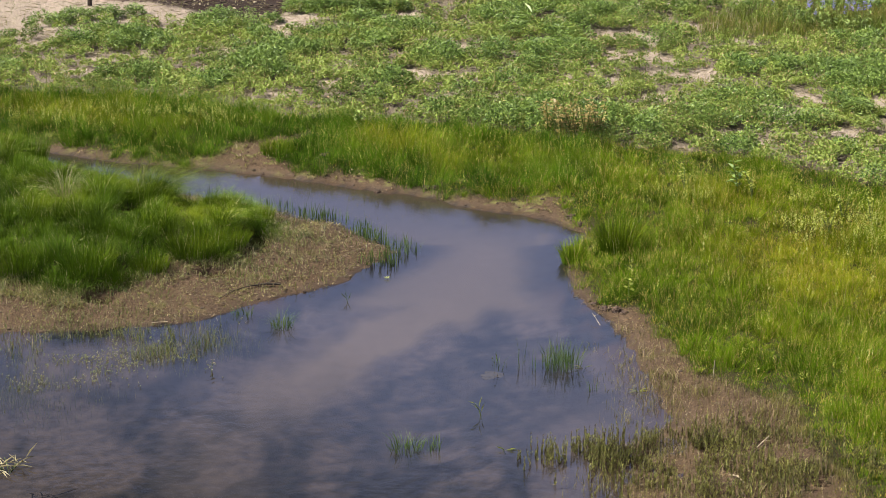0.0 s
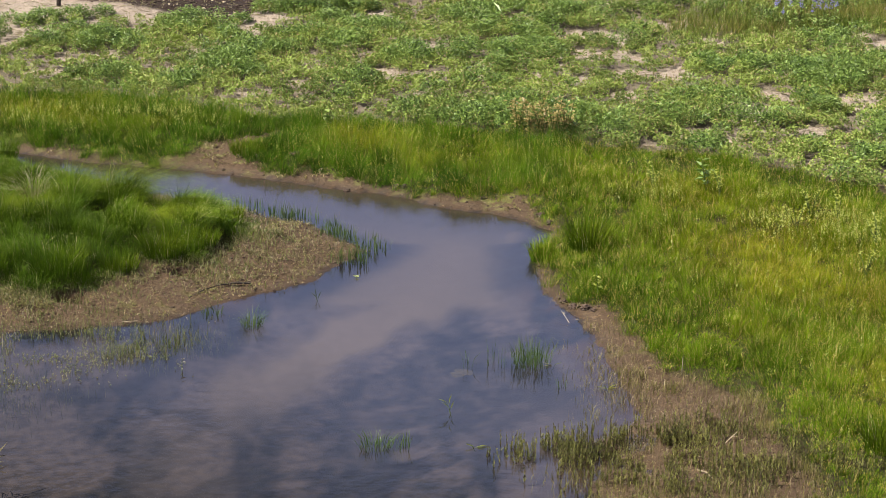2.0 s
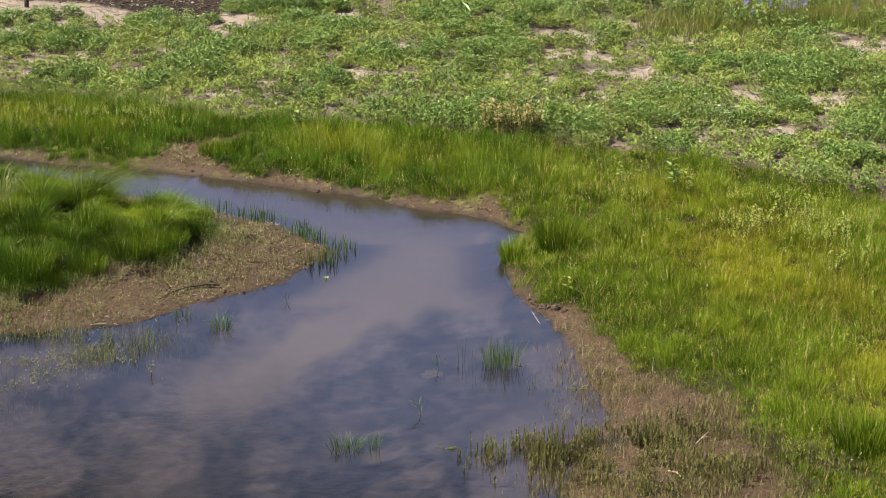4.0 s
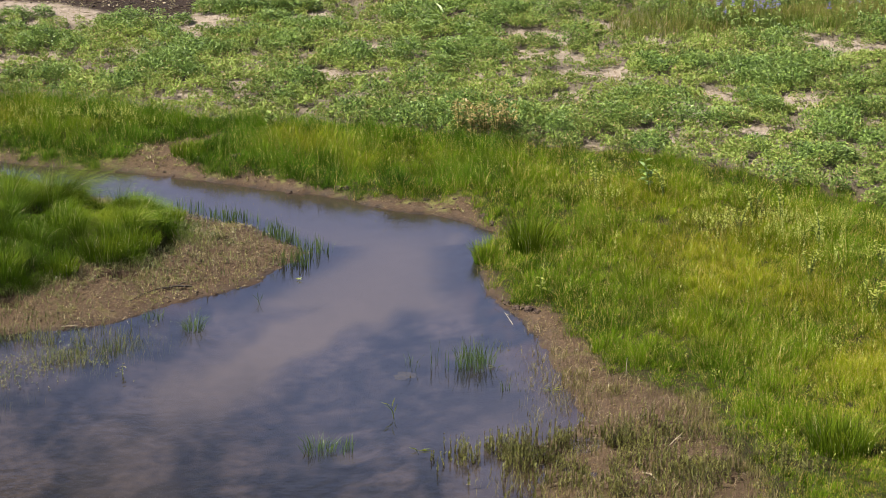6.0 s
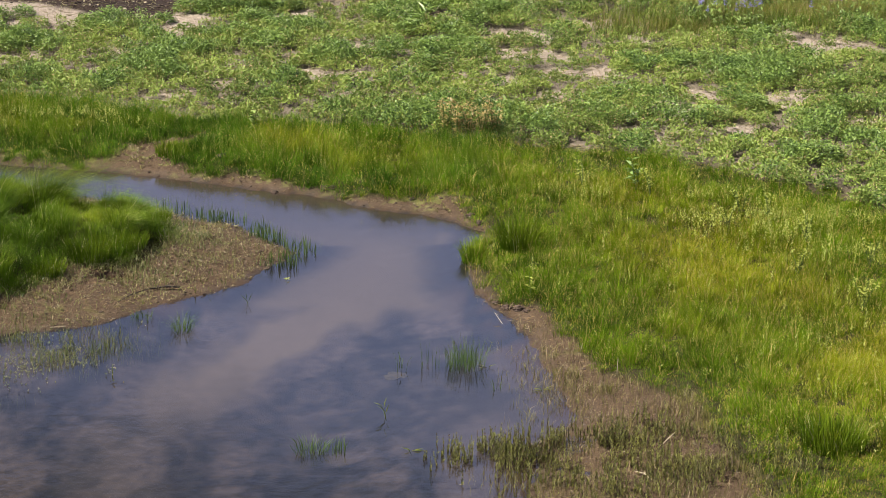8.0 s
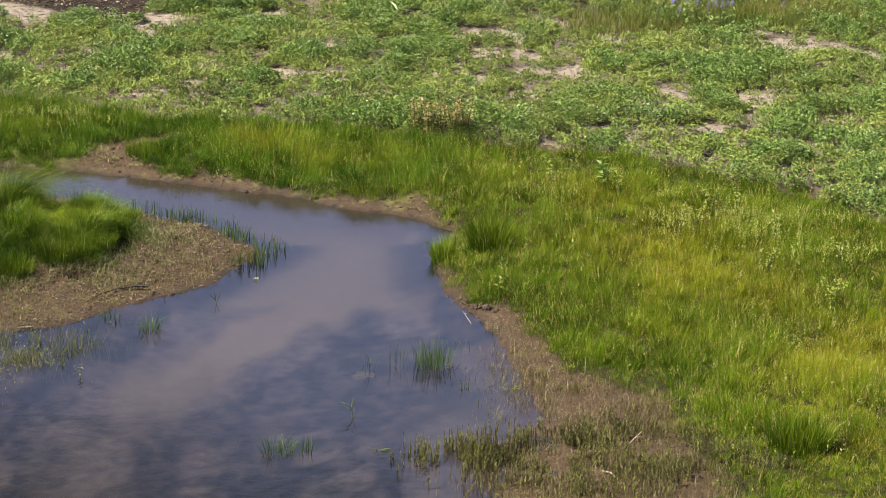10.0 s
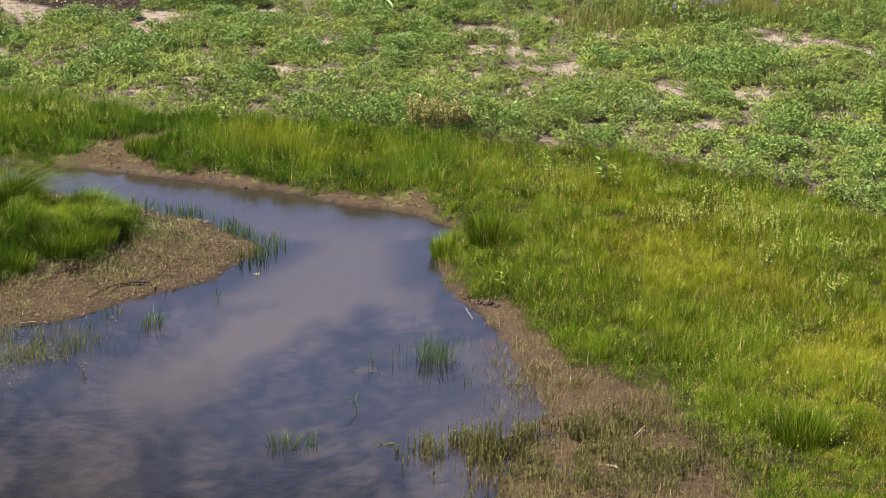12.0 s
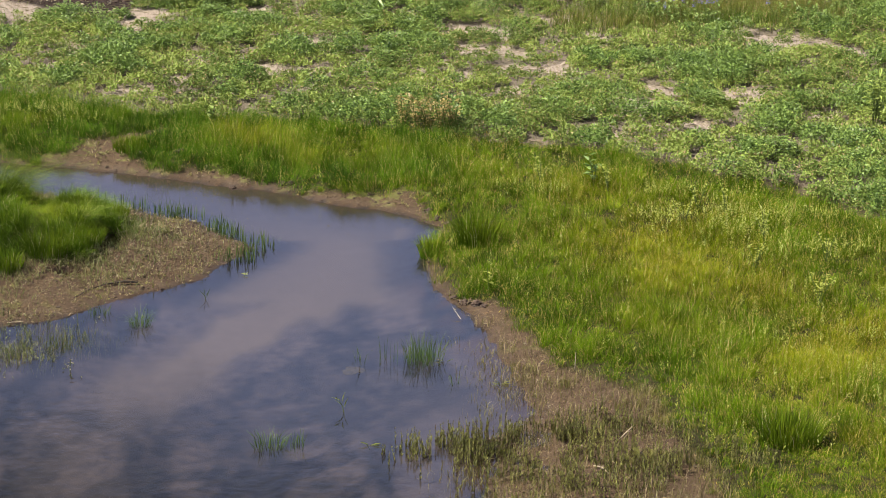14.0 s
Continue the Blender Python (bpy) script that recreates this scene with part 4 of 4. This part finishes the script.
def build_lumps():
    x, y = scatter(7000, -8, 5, 21, 37)
    om, d = open_mud(x, y), shore_distance(x, y)
    x, y = keep_some(x, y, (om > 0) * (d > 0.02) * np.where(y > 32, 0.8, 0.35))
    lumps("mud_clods", x, y, rng.uniform(0.006, 0.022, len(x)) * rng.choice([1, 1, 1.5], len(x)), CLOD, "small dark clods of drying mud on the bank", "clods")
    x, y = scatter(3600, -10, 3, 43, 50)
    x, y = keep_some(x, y, dark_soil(x, y) * 0.8)
    lumps("field_clods", x, y, rng.uniform(0.015, 0.05, len(x)), CLOD, "crumbly dark tilled earth at the field's edge", "clods")
    x, y = scatter(420, -7.5, 1, 44.5, 48.5)
    x, y = keep_some(x, y, dark_soil(x, y) * 0.6)
    lumps("pebbles", x, y, rng.uniform(0.015, 0.04, len(x)), PALEWOOD, "pale pebbles lying on dark tilled earth", "pebbles")


def build_lime_weeds():
    """Pale leafy weeds that stand up through the meadow grass."""
    x, y = scatter(70000, -9, 11, 22, 38.2)
    inside = signed(MEADOW_PLAN, x, y) > 0.15
    belt = np.exp(-(((x - 5.6) / 1.8) ** 2 + ((y - 30.9 + 0.45 * (x - 5.6)) / 1.0) ** 2)) + 0.7 * np.exp(-(((x + 4.8) / 2.3) ** 2 + ((y - 36.9) / 0.5) ** 2)) + 0.6 * np.exp(-(((x - 7.2) / 1.2) ** 2 + ((y - 26.5) / 2.5) ** 2))
    chance = inside * in_view(x, y, 0.3) * (0.04 + 1.3 * belt * smooth01(fbm(x, y, 1.6, 3, 281), 0.42, 0.62))
    x, y = keep_some(x, y, np.clip(chance, 0, 1))
    n = len(x)
    sprigs("meadow_weeds", x, y, rng.uniform(0.1, 0.2, n), 6, 0.034, LIME, "pale lime-green leafy weeds among marsh grass", base=height(x, y) + 0.13)


def build_field_grass():
    """Thin grass among the weeds, thick and reddish round the lupins."""
    x, y = scatter(260000, -11, 13.5, 33, 50)
    patch = lupin_patch(x, y)
    chance = (0.035 + 0.95 * np.clip(patch, 0, 1)) * in_view(x, y, 0.6) * (signed(NEAR_PLAN, x, y) < 0) * (1 - dark_soil(x, y)) * (1 - 0.8 * bare(x, y))
    x, y = keep_some(x, y, chance)
    x2, y2 = scatter(52000, 5.0, 12.8, 42.4, 46.2)
    x2, y2 = keep_some(x2, y2, np.clip(lupin_patch(x2, y2), 0, 1) * in_view(x2, y2, 0.6) * (0.35 + 0.65 * smooth01(fbm(x2, y2, 1.2, 3, 291), 0.4, 0.6)))
    x, y = np.r_[x, x2], np.r_[y, y2]
    n = len(x)
    me = blades("field_grass", np.stack([x, y, height(x, y) - 0.01], 1), rng.uniform(0.15, 0.42, n), rng.uniform(0.004, 0.008, n), rng.normal(0, 0.25, (n, 2)), rng.uniform(-1.6, 1.6, n), RUDDY)
    tagged(new("field_grass", me), "thin reddish-green grass among low field weeds", "grass", kind="stuff")


build_field_grass()
build_shore()
build_lumps()
build_lime_weeds()


# ---- single plants and loose things ----
def grass_tuft(x, y, count, radius, tall, spread_out, mat, label, z=None, group="", name="grass_tuft", wide=0.006):
    """A tuft of blades round one root."""
    r, a = np.sqrt(rng.random(count)) * radius, rng.uniform(0, math.tau, count)
    root = np.stack([r * np.cos(a), r * np.sin(a), np.full(count, -0.03)], 1)
    lean = np.stack([np.cos(a), np.sin(a)], 1) * (spread_out * r / radius)[:, None] + rng.normal(0, 0.12, (count, 2))
    high, width, turn = tall * rng.uniform(0.45, 1.1, count), rng.uniform(0.7, 1.3, count) * wide, rng.uniform(-1.6, 1.6, count)
    if count > 200:
        ob = tagged(new(name, blades(name, root, high, width, lean, turn, mat, 0.45, tip_yellow=rng.uniform(0.15, 0.5, count))), kind="stuff")
    else:
        ob = new(name)
        for k in range(count):
            one = slice(k, k + 1)
            part_mesh("blade", blades("blade", root[one], high[one], width[one], lean[one], turn[one], mat, 0.45), ob)
    ob.location = (x, y, ground_at(x, y) if z is None else z)
    return tagged(ob, label, "grass tuft", group)


POND_TUFTS = "tufts in the pond"
grass_tuft(-2.07, 27.56, 90, 0.13, 0.30, 0.7, REED, "green grass tuft standing in shallow water", 0.0, POND_TUFTS)
grass_tuft(-2.60, 28.0, 36, 0.16, 0.22, 0.3, REED, "thin green grass tuft at the muddy shore", 0.0, POND_TUFTS)
grass_tuft(1.45, 26.14, 190, 0.24, 0.40, 0.2, REED, "dense dark-green rush tuft standing in the water", 0.0, POND_TUFTS, wide=0.005)
grass_tuft(1.03, 26.12, 14, 0.2, 0.40, 0.1, REED, "sparse thin rushes standing in the water", 0.0, POND_TUFTS, wide=0.005)
grass_tuft(0.62, 26.12, 7, 0.16, 0.30, 0.1, REED, "sparse thin rushes standing in the water", 0.0, POND_TUFTS, wide=0.005)
grass_tuft(-0.42, 23.54, 80, 0.18, 0.26, 0.6, REED, "low green grass tuft leaning in the shallows", 0.0, POND_TUFTS)
grass_tuft(-0.12, 23.52, 26, 0.12, 0.24, 0.15, REED, "thin upright rushes beside a low tuft", 0.0, POND_TUFTS)
grass_tuft(1.78, 25.35, 14, 0.06, 0.2, 0.3, REED, "small thin tuft in the shallows", 0.0, POND_TUFTS)
for gx, gy, gr, gt, mat, label in (
        (2.47, 30.34, 0.27, 0.62, SEDGE, "dark green tussock at the edge of the meadow"), (5.27, 22.85, 0.34, 0.42, SEDGE, "dark green tussock in yellow meadow grass"),
        (1.82, 30.2, 0.16, 0.36, BANK, "green tussock hanging over the water's edge"), (-2.62, 35.25, 0.30, 0.22, BANK, "short green grass clump on bare bank mud"),
        (-7.0, 38.0, 0.3, 0.3, BANK, "dark green grass clump beside leafy weeds")):
    grass_tuft(gx, gy, int(gr * 4200), gr, gt, 0.35, mat, label, group="tussocks", name="tussock")


for gx, gy, gr, gt in ((-3.44, 29.85, 0.3, 0.38), (-4.75, 28.9, 0.36, 0.42), (-4.0, 29.3, 0.28, 0.32), (-3.0, 30.2, 0.3, 0.28), (-5.7, 29.1, 0.34, 0.36), (-2.75, 31.9, 0.26, 0.28), (-6.75, 35.2, 0.4, 0.55)):
    grass_tuft(gx, gy, int(gr * 3000), gr, gt, 0.4, SEDGE, "dense dark green sedge tussock on the spit", group="sedge tussocks", name="sedge_tussock", wide=0.005)


for gx, gy, gr, gt in ((-4.22, 32.4, 0.24, 0.36), (-3.08, 31.35, 0.26, 0.4), (-7.05, 34.9, 0.32, 0.6), (-5.75, 32.9, 0.24, 0.42)):
    grass_tuft(gx, gy, int(gr * 5000), gr, gt, 1.1, SEDGE, "drooping green sedge tussock with a shaded hollow beside it", group="sedge tussocks", name="sedge_tussock", wide=0.005)


grass_tuft(-5.51, 31.83, 190, 0.15, 0.62, 1.0, STRAW, "pale straw-coloured dead sedge drooping from the mound", group="sedge tussocks", name="dead_sedge", wide=0.005)


def leafy_plant(name, x, y, z, stems, tall, long, wide, mat, label, category, spread_out=0.25, per=7, group=""):
    """A plant with separate stems and leaves under one foot."""
    foot = new(name)
    foot.location = (x, y, z)
    tagged(foot, label, category, group)
    for s in range(stems):
        a, r = rng.uniform(0, math.tau), rng.uniform(0.2, 1.0) * spread_out
        h = tall * rng.uniform(0.7, 1.1)
        top = Vector((r * math.cos(a), r * math.sin(a), h))
        base = Vector((0.1 * top.x, 0.1 * top.y, -0.03))
        mid = base.lerp(top, 0.5) + Vector((-0.1 * top.x, -0.1 * top.y, 0.04 * h))
        part("stem", tube(bmesh.new(), [base, mid, top], [0.006, 0.005, 0.003], 5), STEM, foot)
        share = rng.uniform(0.25, 1.0, per)
        pts = np.array([(base.lerp(mid, 2 * q) if q < 0.5 else mid.lerp(top, 2 * q - 1))[:] for q in share])
        ang, rise = rng.uniform(0, math.tau, per), rng.uniform(-0.1, 0.9, per)
        way = unit(np.stack([np.cos(ang), np.sin(ang), rise], 1))
        up = unit(np.stack([-np.cos(ang) * rise, -np.sin(ang) * rise, np.ones(per)], 1))
        for k in range(per):
            ln = np.array([long * rng.uniform(0.7, 1.2)])
            part_mesh("leaf", leaves("leaf", pts[k:k + 1], way[k:k + 1], up[k:k + 1], ln, ln * wide, mat), foot)
    return foot


leafy_plant("broadleaf_weed", -1.32, 36.0, ground_at(-1.32, 36.0), 4, 0.34, 0.13, 0.5, FIELD, "pale broad-leaved weed at the edge of the grass", "weed", 0.22)
leafy_plant("pale_weed", 2.45, 28.3, ground_at(2.45, 28.3) + 0.02, 1, 0.42, 0.09, 0.4, LIME, "pale leafy weed rising from marsh grass", "weed", 0.06, 9)
leafy_plant("pale_weed", 4.36, 32.28, ground_at(4.36, 32.28) + 0.12, 4, 0.4, 0.14, 0.4, DARKLEAF, "dark leafy weed rising from marsh grass", "weed", 0.16, 8)
for wx, wy in ((5.73, 31.2), (6.1, 31.0), (5.4, 30.4), (4.54, 32.0), (3.6, 32.55), (6.4, 29.8), (7.0, 28.6), (6.0, 28.4), (6.6, 27.2)):
    leafy_plant("pale_weed", wx, wy, ground_at(wx, wy) + 0.1, 5, 0.34, 0.065, 0.42, LIME, "pale lime leafy weed among marsh grass", "weed", 0.2, 8, "pale weeds in the meadow")
leafy_plant("water_weed", -2.82, 25.96, -0.03, 1, 0.17, 0.045, 0.45, STRAW, "lone pale weed stalk standing in the water", "weed", 0.02, 8)
leafy_plant("water_weed", -0.77, 29.45, -0.03, 1, 0.06, 0.05, 0.45, LIME, "tiny pale weed floating on the pond", "weed", 0.03, 5)
leafy_plant("dead_reed", -4.75, 22.99, -0.02, 7, 0.11, 0.2, 0.11, STRAW, "bleached dead reed leaves lying on the water", "reed", 0.3, 4)
leafy_plant("thistle", 9.42, 35.6, ground_at(9.42, 35.6), 9, 0.85, 0.16, 0.24, FIELD, "tall grey-green thistle above low weeds", "thistle", 0.3, 20)


def reed_sprig(x, y, turn, leaves_at, mat, label, z=0.0, tall=0.2):
    """A single shoot with long narrow leaves."""
    foot = new("reed_sprig")
    foot.matrix_world = pose(x, y, z, 0, 0, turn)
    tagged(foot, label, "reed")
    part("stem", tube(bmesh.new(), [(0, 0, -0.05), (-0.03, 0, 0.4 * tall), (-0.1, 0, 0.9 * tall)], [0.006, 0.005, 0.002], 5), STEM, foot)
    for share, dx, dz in leaves_at:
        way = unit(np.array([[dx, 0.1, dz]]))
        up = unit(np.array([[-dz, 0.3, abs(dx) + 0.1]]))
        part_mesh("leaf", leaves("leaf", np.array([[-0.06 * share, 0, tall * share]]), way, up, np.array([0.14]), np.array([0.014]), mat), foot)
    return foot


reed_sprig(0.45, 24.51, 0, ((0.2, 0.2, 1), (0.4, -0.9, 0.7), (0.55, 0.1, 1), (0.7, -1, 0.5)), LIME, "green reed shoot leaning out of the water")
reed_sprig(0.70, 23.5, 0, ((0.02, 1, 0.15), (0.05, 0.9, 0.3), (0.03, -0.6, 0.3)), LIME, "yellow-green reed leaf lying on the water", tall=0.06)
reed_sprig(2.33, 25.28, 10, ((0.02, 1, 0.15), (0.05, -0.9, 0.35), (0.03, 0.8, 0.4), (0.02, -1, 0.05)), LIME, "fallen green reed leaf at the water's edge", tall=0.08)
reed_sprig(-1.25, 28.5, 0, ((0.1, 0.2, 1), (0.3, -0.3, 1)), REED, "small dark reed shoot in the shallows", tall=0.14)
reed_sprig(1.72, 26.05, 175, ((0.02, 1, 0.1), (0.05, 0.8, 0.4)), STRAW, "pale dead reed leaf lying on the water", tall=0.05)


def branch(name, points, radii, twigs, mat, label):
    """A fallen branch with side twigs."""
    pts = [Vector((x, y, max(ground_at(x, y), 0) + lift)) for x, y, lift in points]
    ob = part(name, tube(bmesh.new(), [p - pts[0] for p in pts], radii, 7), mat)
    ob.location = pts[0]
    for k, off in twigs:
        base = pts[k] - pts[0]
        part("twig", tube(bmesh.new(), [base, base + Vector(off) * 0.55 + Vector((0, 0, 0.01)), base + Vector(off)], [radii[k] * 0.6, radii[k] * 0.45, radii[k] * 0.2], 5), mat, ob)
    return tagged(ob, label, "branch")


branch("fallen_branch", ((-2.97, 28.42, 0.02), (-2.80, 28.66, 0.03), (-2.60, 28.88, 0.035), (-2.37, 28.98, 0.04), (-2.18, 29.02, 0.04)), (0.005, 0.008, 0.010, 0.015, 0.013),
       ((1, (-0.12, -0.05, 0.05)), (3, (0.1, 0.1, 0.02))), WOOD, "dark bent dead branch lying on mud")
branch("stick", ((3.07, 22.5, 0.03), (3.14, 22.36, 0.04), (3.2, 22.2, 0.02)), (0.006, 0.008, 0.005), ((1, (0.05, -0.01, 0.03)),), PALEWOOD, "pale broken stick lying on mud")
branch("stick", ((3.43, 23.12, 0.03), (3.53, 23.26, 0.06), (3.62, 23.36, 0.08)), (0.005, 0.007, 0.006), ((1, (0.08, -0.02, 0.02)),), PALEWOOD, "pale broken stick lying among glasswort")
branch("stick", ((2.02, 27.55, 0.02), (1.93, 27.8, 0.1)), (0.004, 0.002), (), PALEWOOD, "thin pale straw stalk at the water's edge")
branch("stick", ((3.24, 25.5, 0.0), (3.25, 25.52, 0.22)), (0.006, 0.004), (), PALEWOOD, "thin pale dead stalk standing in mud")
branch("stick", ((4.49, 34.75, 0.18), (4.57, 34.65, 0.2), (4.65, 34.57, 0.19)), (0.007, 0.010, 0.006), (), PALEWOOD, "pale stick lying at the edge of the weeds")
branch("stick", ((-3.75, 27.62, 0.01), (-3.55, 27.66, 0.02)), (0.008, 0.006), (), PALEWOOD, "pale bit of wood lying in the shallows")


def clod(x, y, size, label):
    bm = bmesh.new()
    bmesh.ops.create_icosphere(bm, subdivisions=3, radius=1.0)
    for v in bm.verts:
        n = noise.fractal(v.co * 1.7 + Vector((x, y, 0)) * 3, 1.0, 2.0, 4)
        v.co = Vector((v.co.x * 1.3, v.co.y, v.co.z * 0.75)) * size * (1 + 0.5 * n)
    ob = part("clod", bm, CLOD)
    ob.location = (x, y, ground_at(x, y) + size * 0.15)
    return tagged(ob, label, "clod", "clods on the bank")


for cx, cy, cs in ((-1.85, 34.95, 0.07), (-1.01, 33.62, 0.045), (-0.25, 33.55, 0.055), (-0.12, 33.5, 0.05), (1.07, 32.85, 0.04), (1.9, 32.05, 0.055), (2.02, 31.8, 0.05)):
    clod(cx, cy, cs, "dark clod of wet mud on the bank")
for cx, cy, cs in ((2.12, 28.12, 0.055), (2.27, 28.02, 0.06), (2.0, 28.35, 0.04), (2.36, 27.9, 0.045)):
    clod(cx, cy, cs, "eroded lump of dark earth under the grassy bank")


def bush(x, y, radius, tall, label, mat=DARKLEAF, name="weed_bush", group="bushy weeds", long=0.06):
    """A bushy weed: a few stems and a dome of leaves."""
    foot = new(name)
    foot.location = (x, y, ground_at(x, y))
    tagged(foot, label, "weed", group)
    for s in range(5):
        a = math.tau * s / 5 + rng.uniform(-0.4, 0.4)
        top = Vector((math.cos(a) * radius * 0.6, math.sin(a) * radius * 0.6, tall * 0.75))
        part("stem", tube(bmesh.new(), [(0, 0, -0.03), top * 0.5 + Vector((0, 0, 0.03)), top], [0.012, 0.009, 0.005], 5), STEM, foot)
    n = int(950 * radius * (radius + tall) / 0.16)
    a, c = rng.uniform(0, math.tau, n), rng.random(n)
    deep = rng.uniform(0.55, 1.05, n)
    s = np.sqrt(1 - c ** 2)
    lump = 1 + 0.35 * (fbm(3 * np.cos(a) * s + x, 3 * np.sin(a) * s + y + 3 * c, 1.0, 2, 301) - 0.5)
    pos = np.stack([np.cos(a) * s * radius * deep * lump, np.sin(a) * s * radius * deep * lump, (c * tall * lump * deep) + 0.02], 1)
    a2, rise = a + rng.normal(0, 0.8, n), rng.uniform(-0.2, 0.9, n)
    way = unit(np.stack([np.cos(a2), np.sin(a2), rise], 1))
    up = unit(np.stack([-np.cos(a2) * rise, -np.sin(a2) * rise, np.ones(n)], 1) + rng.normal(0, 0.25, (n, 3)))
    ln = long * rng.uniform(0.6, 1.2, n)
    part_mesh("foliage", leaves("foliage", pos, way, up, ln, ln * 0.45, mat), foot)
    return foot


for bx, by, br, bt in ((-4.36, 44.17, 0.4, 0.34), (-4.75, 44.17, 0.3, 0.24), (-6.16, 44.72, 0.22, 0.2), (-6.68, 44.41, 0.34, 0.24), (-7.28, 44.32, 0.34, 0.24), (-7.56, 44.01, 0.3, 0.2), (-2.87, 45.31, 0.36, 0.3), (-2.44, 45.09, 0.4, 0.32),
                       (-1.95, 45.08, 0.36, 0.3), (-1.39, 45.29, 0.36, 0.3), (-0.93, 45.5, 0.34, 0.26), (-3.37, 44.26, 0.22, 0.2), (-1.58, 44.23, 0.4, 0.24), (1.41, 43.27, 0.4, 0.26), (1.9, 41.81, 0.5, 0.3), (2.42, 41.52, 0.4, 0.26),
                       (7.0, 37.37, 0.36, 0.28), (7.0, 39.17, 0.34, 0.28), (4.65, 37.91, 0.3, 0.22), (7.48, 34.03, 0.36, 0.28), (6.22, 36.74, 0.36, 0.24), (-3.3, 41.15, 0.26, 0.22)):
    bush(bx, by, br, bt, "dark green bushy weed on tan soil")
for dx, dy in ((1.7, 35.72), (1.9, 35.5), (2.1, 35.6), (2.3, 35.42), (2.5, 35.55)):
    leafy_plant("dock", dx, dy, ground_at(dx, dy), 11, 0.62, 0.085, 0.42, RUSSET, "russet and yellow seeding dock at the grass edge", "dock", 0.24, 10, "docks")
leafy_plant("spiky_weed", 1.61, 43.6, ground_at(1.61, 43.6), 5, 0.4, 0.3, 0.16, DARKLEAF, "dark spiky-leaved weed on bare soil", "weed", 0.2, 5)


def lupin(x, y, spikes):
    """A lupin: stems with leaves, each with a spike of violet flowers."""
    foot = leafy_plant("lupin", x, y, ground_at(x, y), 5, 0.4, 0.12, 0.35, DARKLEAF, "flowering violet lupin above green weeds", "lupin", 0.35, 8, "lupins")
    for s in range(spikes):
        a, r = rng.uniform(0, math.tau), rng.uniform(0.05, 0.5)
        px, py, h = r * math.cos(a), r * math.sin(a), rng.uniform(0.4, 0.6)
        part("stem", tube(bmesh.new(), [(px * 0.3, py * 0.3, 0), (px, py, h)], [0.006, 0.004], 5), STEM, foot)
        n = 26
        z, q = rng.uniform(0, 0.2, n), rng.uniform(0, math.tau, n)
        wide = 0.032 * (1 - z / 0.28)
        pos = np.stack([px + np.cos(q) * wide * 0.3, py + np.sin(q) * wide * 0.3, h - 0.03 + z], 1)
        way = unit(np.stack([np.cos(q), np.sin(q), np.full(n, 0.5)], 1))
        up = unit(np.stack([-np.cos(q) * 0.5, -np.sin(q) * 0.5, np.ones(n)], 1))
        part_mesh("flower_spike", leaves("flower_spike", pos, way, up, wide * 1.5, wide * 0.9, PETAL), foot, "violet flower spike")
    return foot


for lx, ly, ls in ((7.5, 43.4, 4), (7.9, 43.2, 5), (7.15, 43.7, 3), (8.1, 43.4, 4), (7.7, 43.85, 4), (6.8, 43.6, 2), (9.6, 43.5, 2), (10.0, 43.6, 1)):
    lupin(lx, ly, ls)


def post(x, y):
    """A short weathered stump of a post with a splintered top."""
    foot = ground_at(x, y)
    ob = part("post_stump", tube(bmesh.new(), [(0, 0, -0.1), (0.01, 0, 0.2), (0.0, 0.01, 0.42), (0.02, 0, 0.5)], [0.05, 0.045, 0.045, 0.025], 8), WOOD)
    ob.location = (x, y, foot)
    part("splinter", tube(bmesh.new(), [(0.03, 0, 0.3), (0.07, 0.01, 0.46), (0.09, 0, 0.55)], [0.018, 0.012, 0.004], 5), WOOD, ob)
    return tagged(ob, "dark weathered post stump standing in soil", "post")


post(-7.2, 45.7)

ALGAE = plain("algae", (0.0198, 0.0198, 0.0106), (0.0726, 0.0594, 0.0297), 22.0, 0.8)


def algae_mat(x, y, radius):
    """A ragged sunken mat of algae just under the surface."""
    bm = bmesh.new()
    top = [bm.verts.new((0, 0, 0.012))]
    rings = []
    for k, share in enumerate((0.35, 0.7, 1.0)):
        ring = []
        for q in range(28):
            a = math.tau * q / 28
            r = radius * share * (1 + 0.7 * (noise.noise(Vector((math.cos(a) * 1.6, math.sin(a) * 1.6, k * 0.3))) if k == 2 else 0))
            ring.append(bm.verts.new((r * math.cos(a) * 1.2, r * math.sin(a), 0.012 - 0.02 * share ** 2 + 0.006 * noise.noise(Vector((r * math.cos(a) * 30, r * math.sin(a) * 30, 1))))))
        rings.append(ring)
    for q in range(28):
        bm.faces.new((top[0], rings[0][q], rings[0][(q + 1) % 28]))
        for a, b in zip(rings, rings[1:]):
            bm.faces.new((a[q], b[q], b[(q + 1) % 28], a[(q + 1) % 28]))
    ob = part("algae_mat", bm, ALGAE)
    ob.location = (x, y, ground_at(x, y) + 0.005)
    return tagged(ob, "pale olive algae mat sunk under the water", "algae")


algae_mat(0.66, 26.55, 0.13)
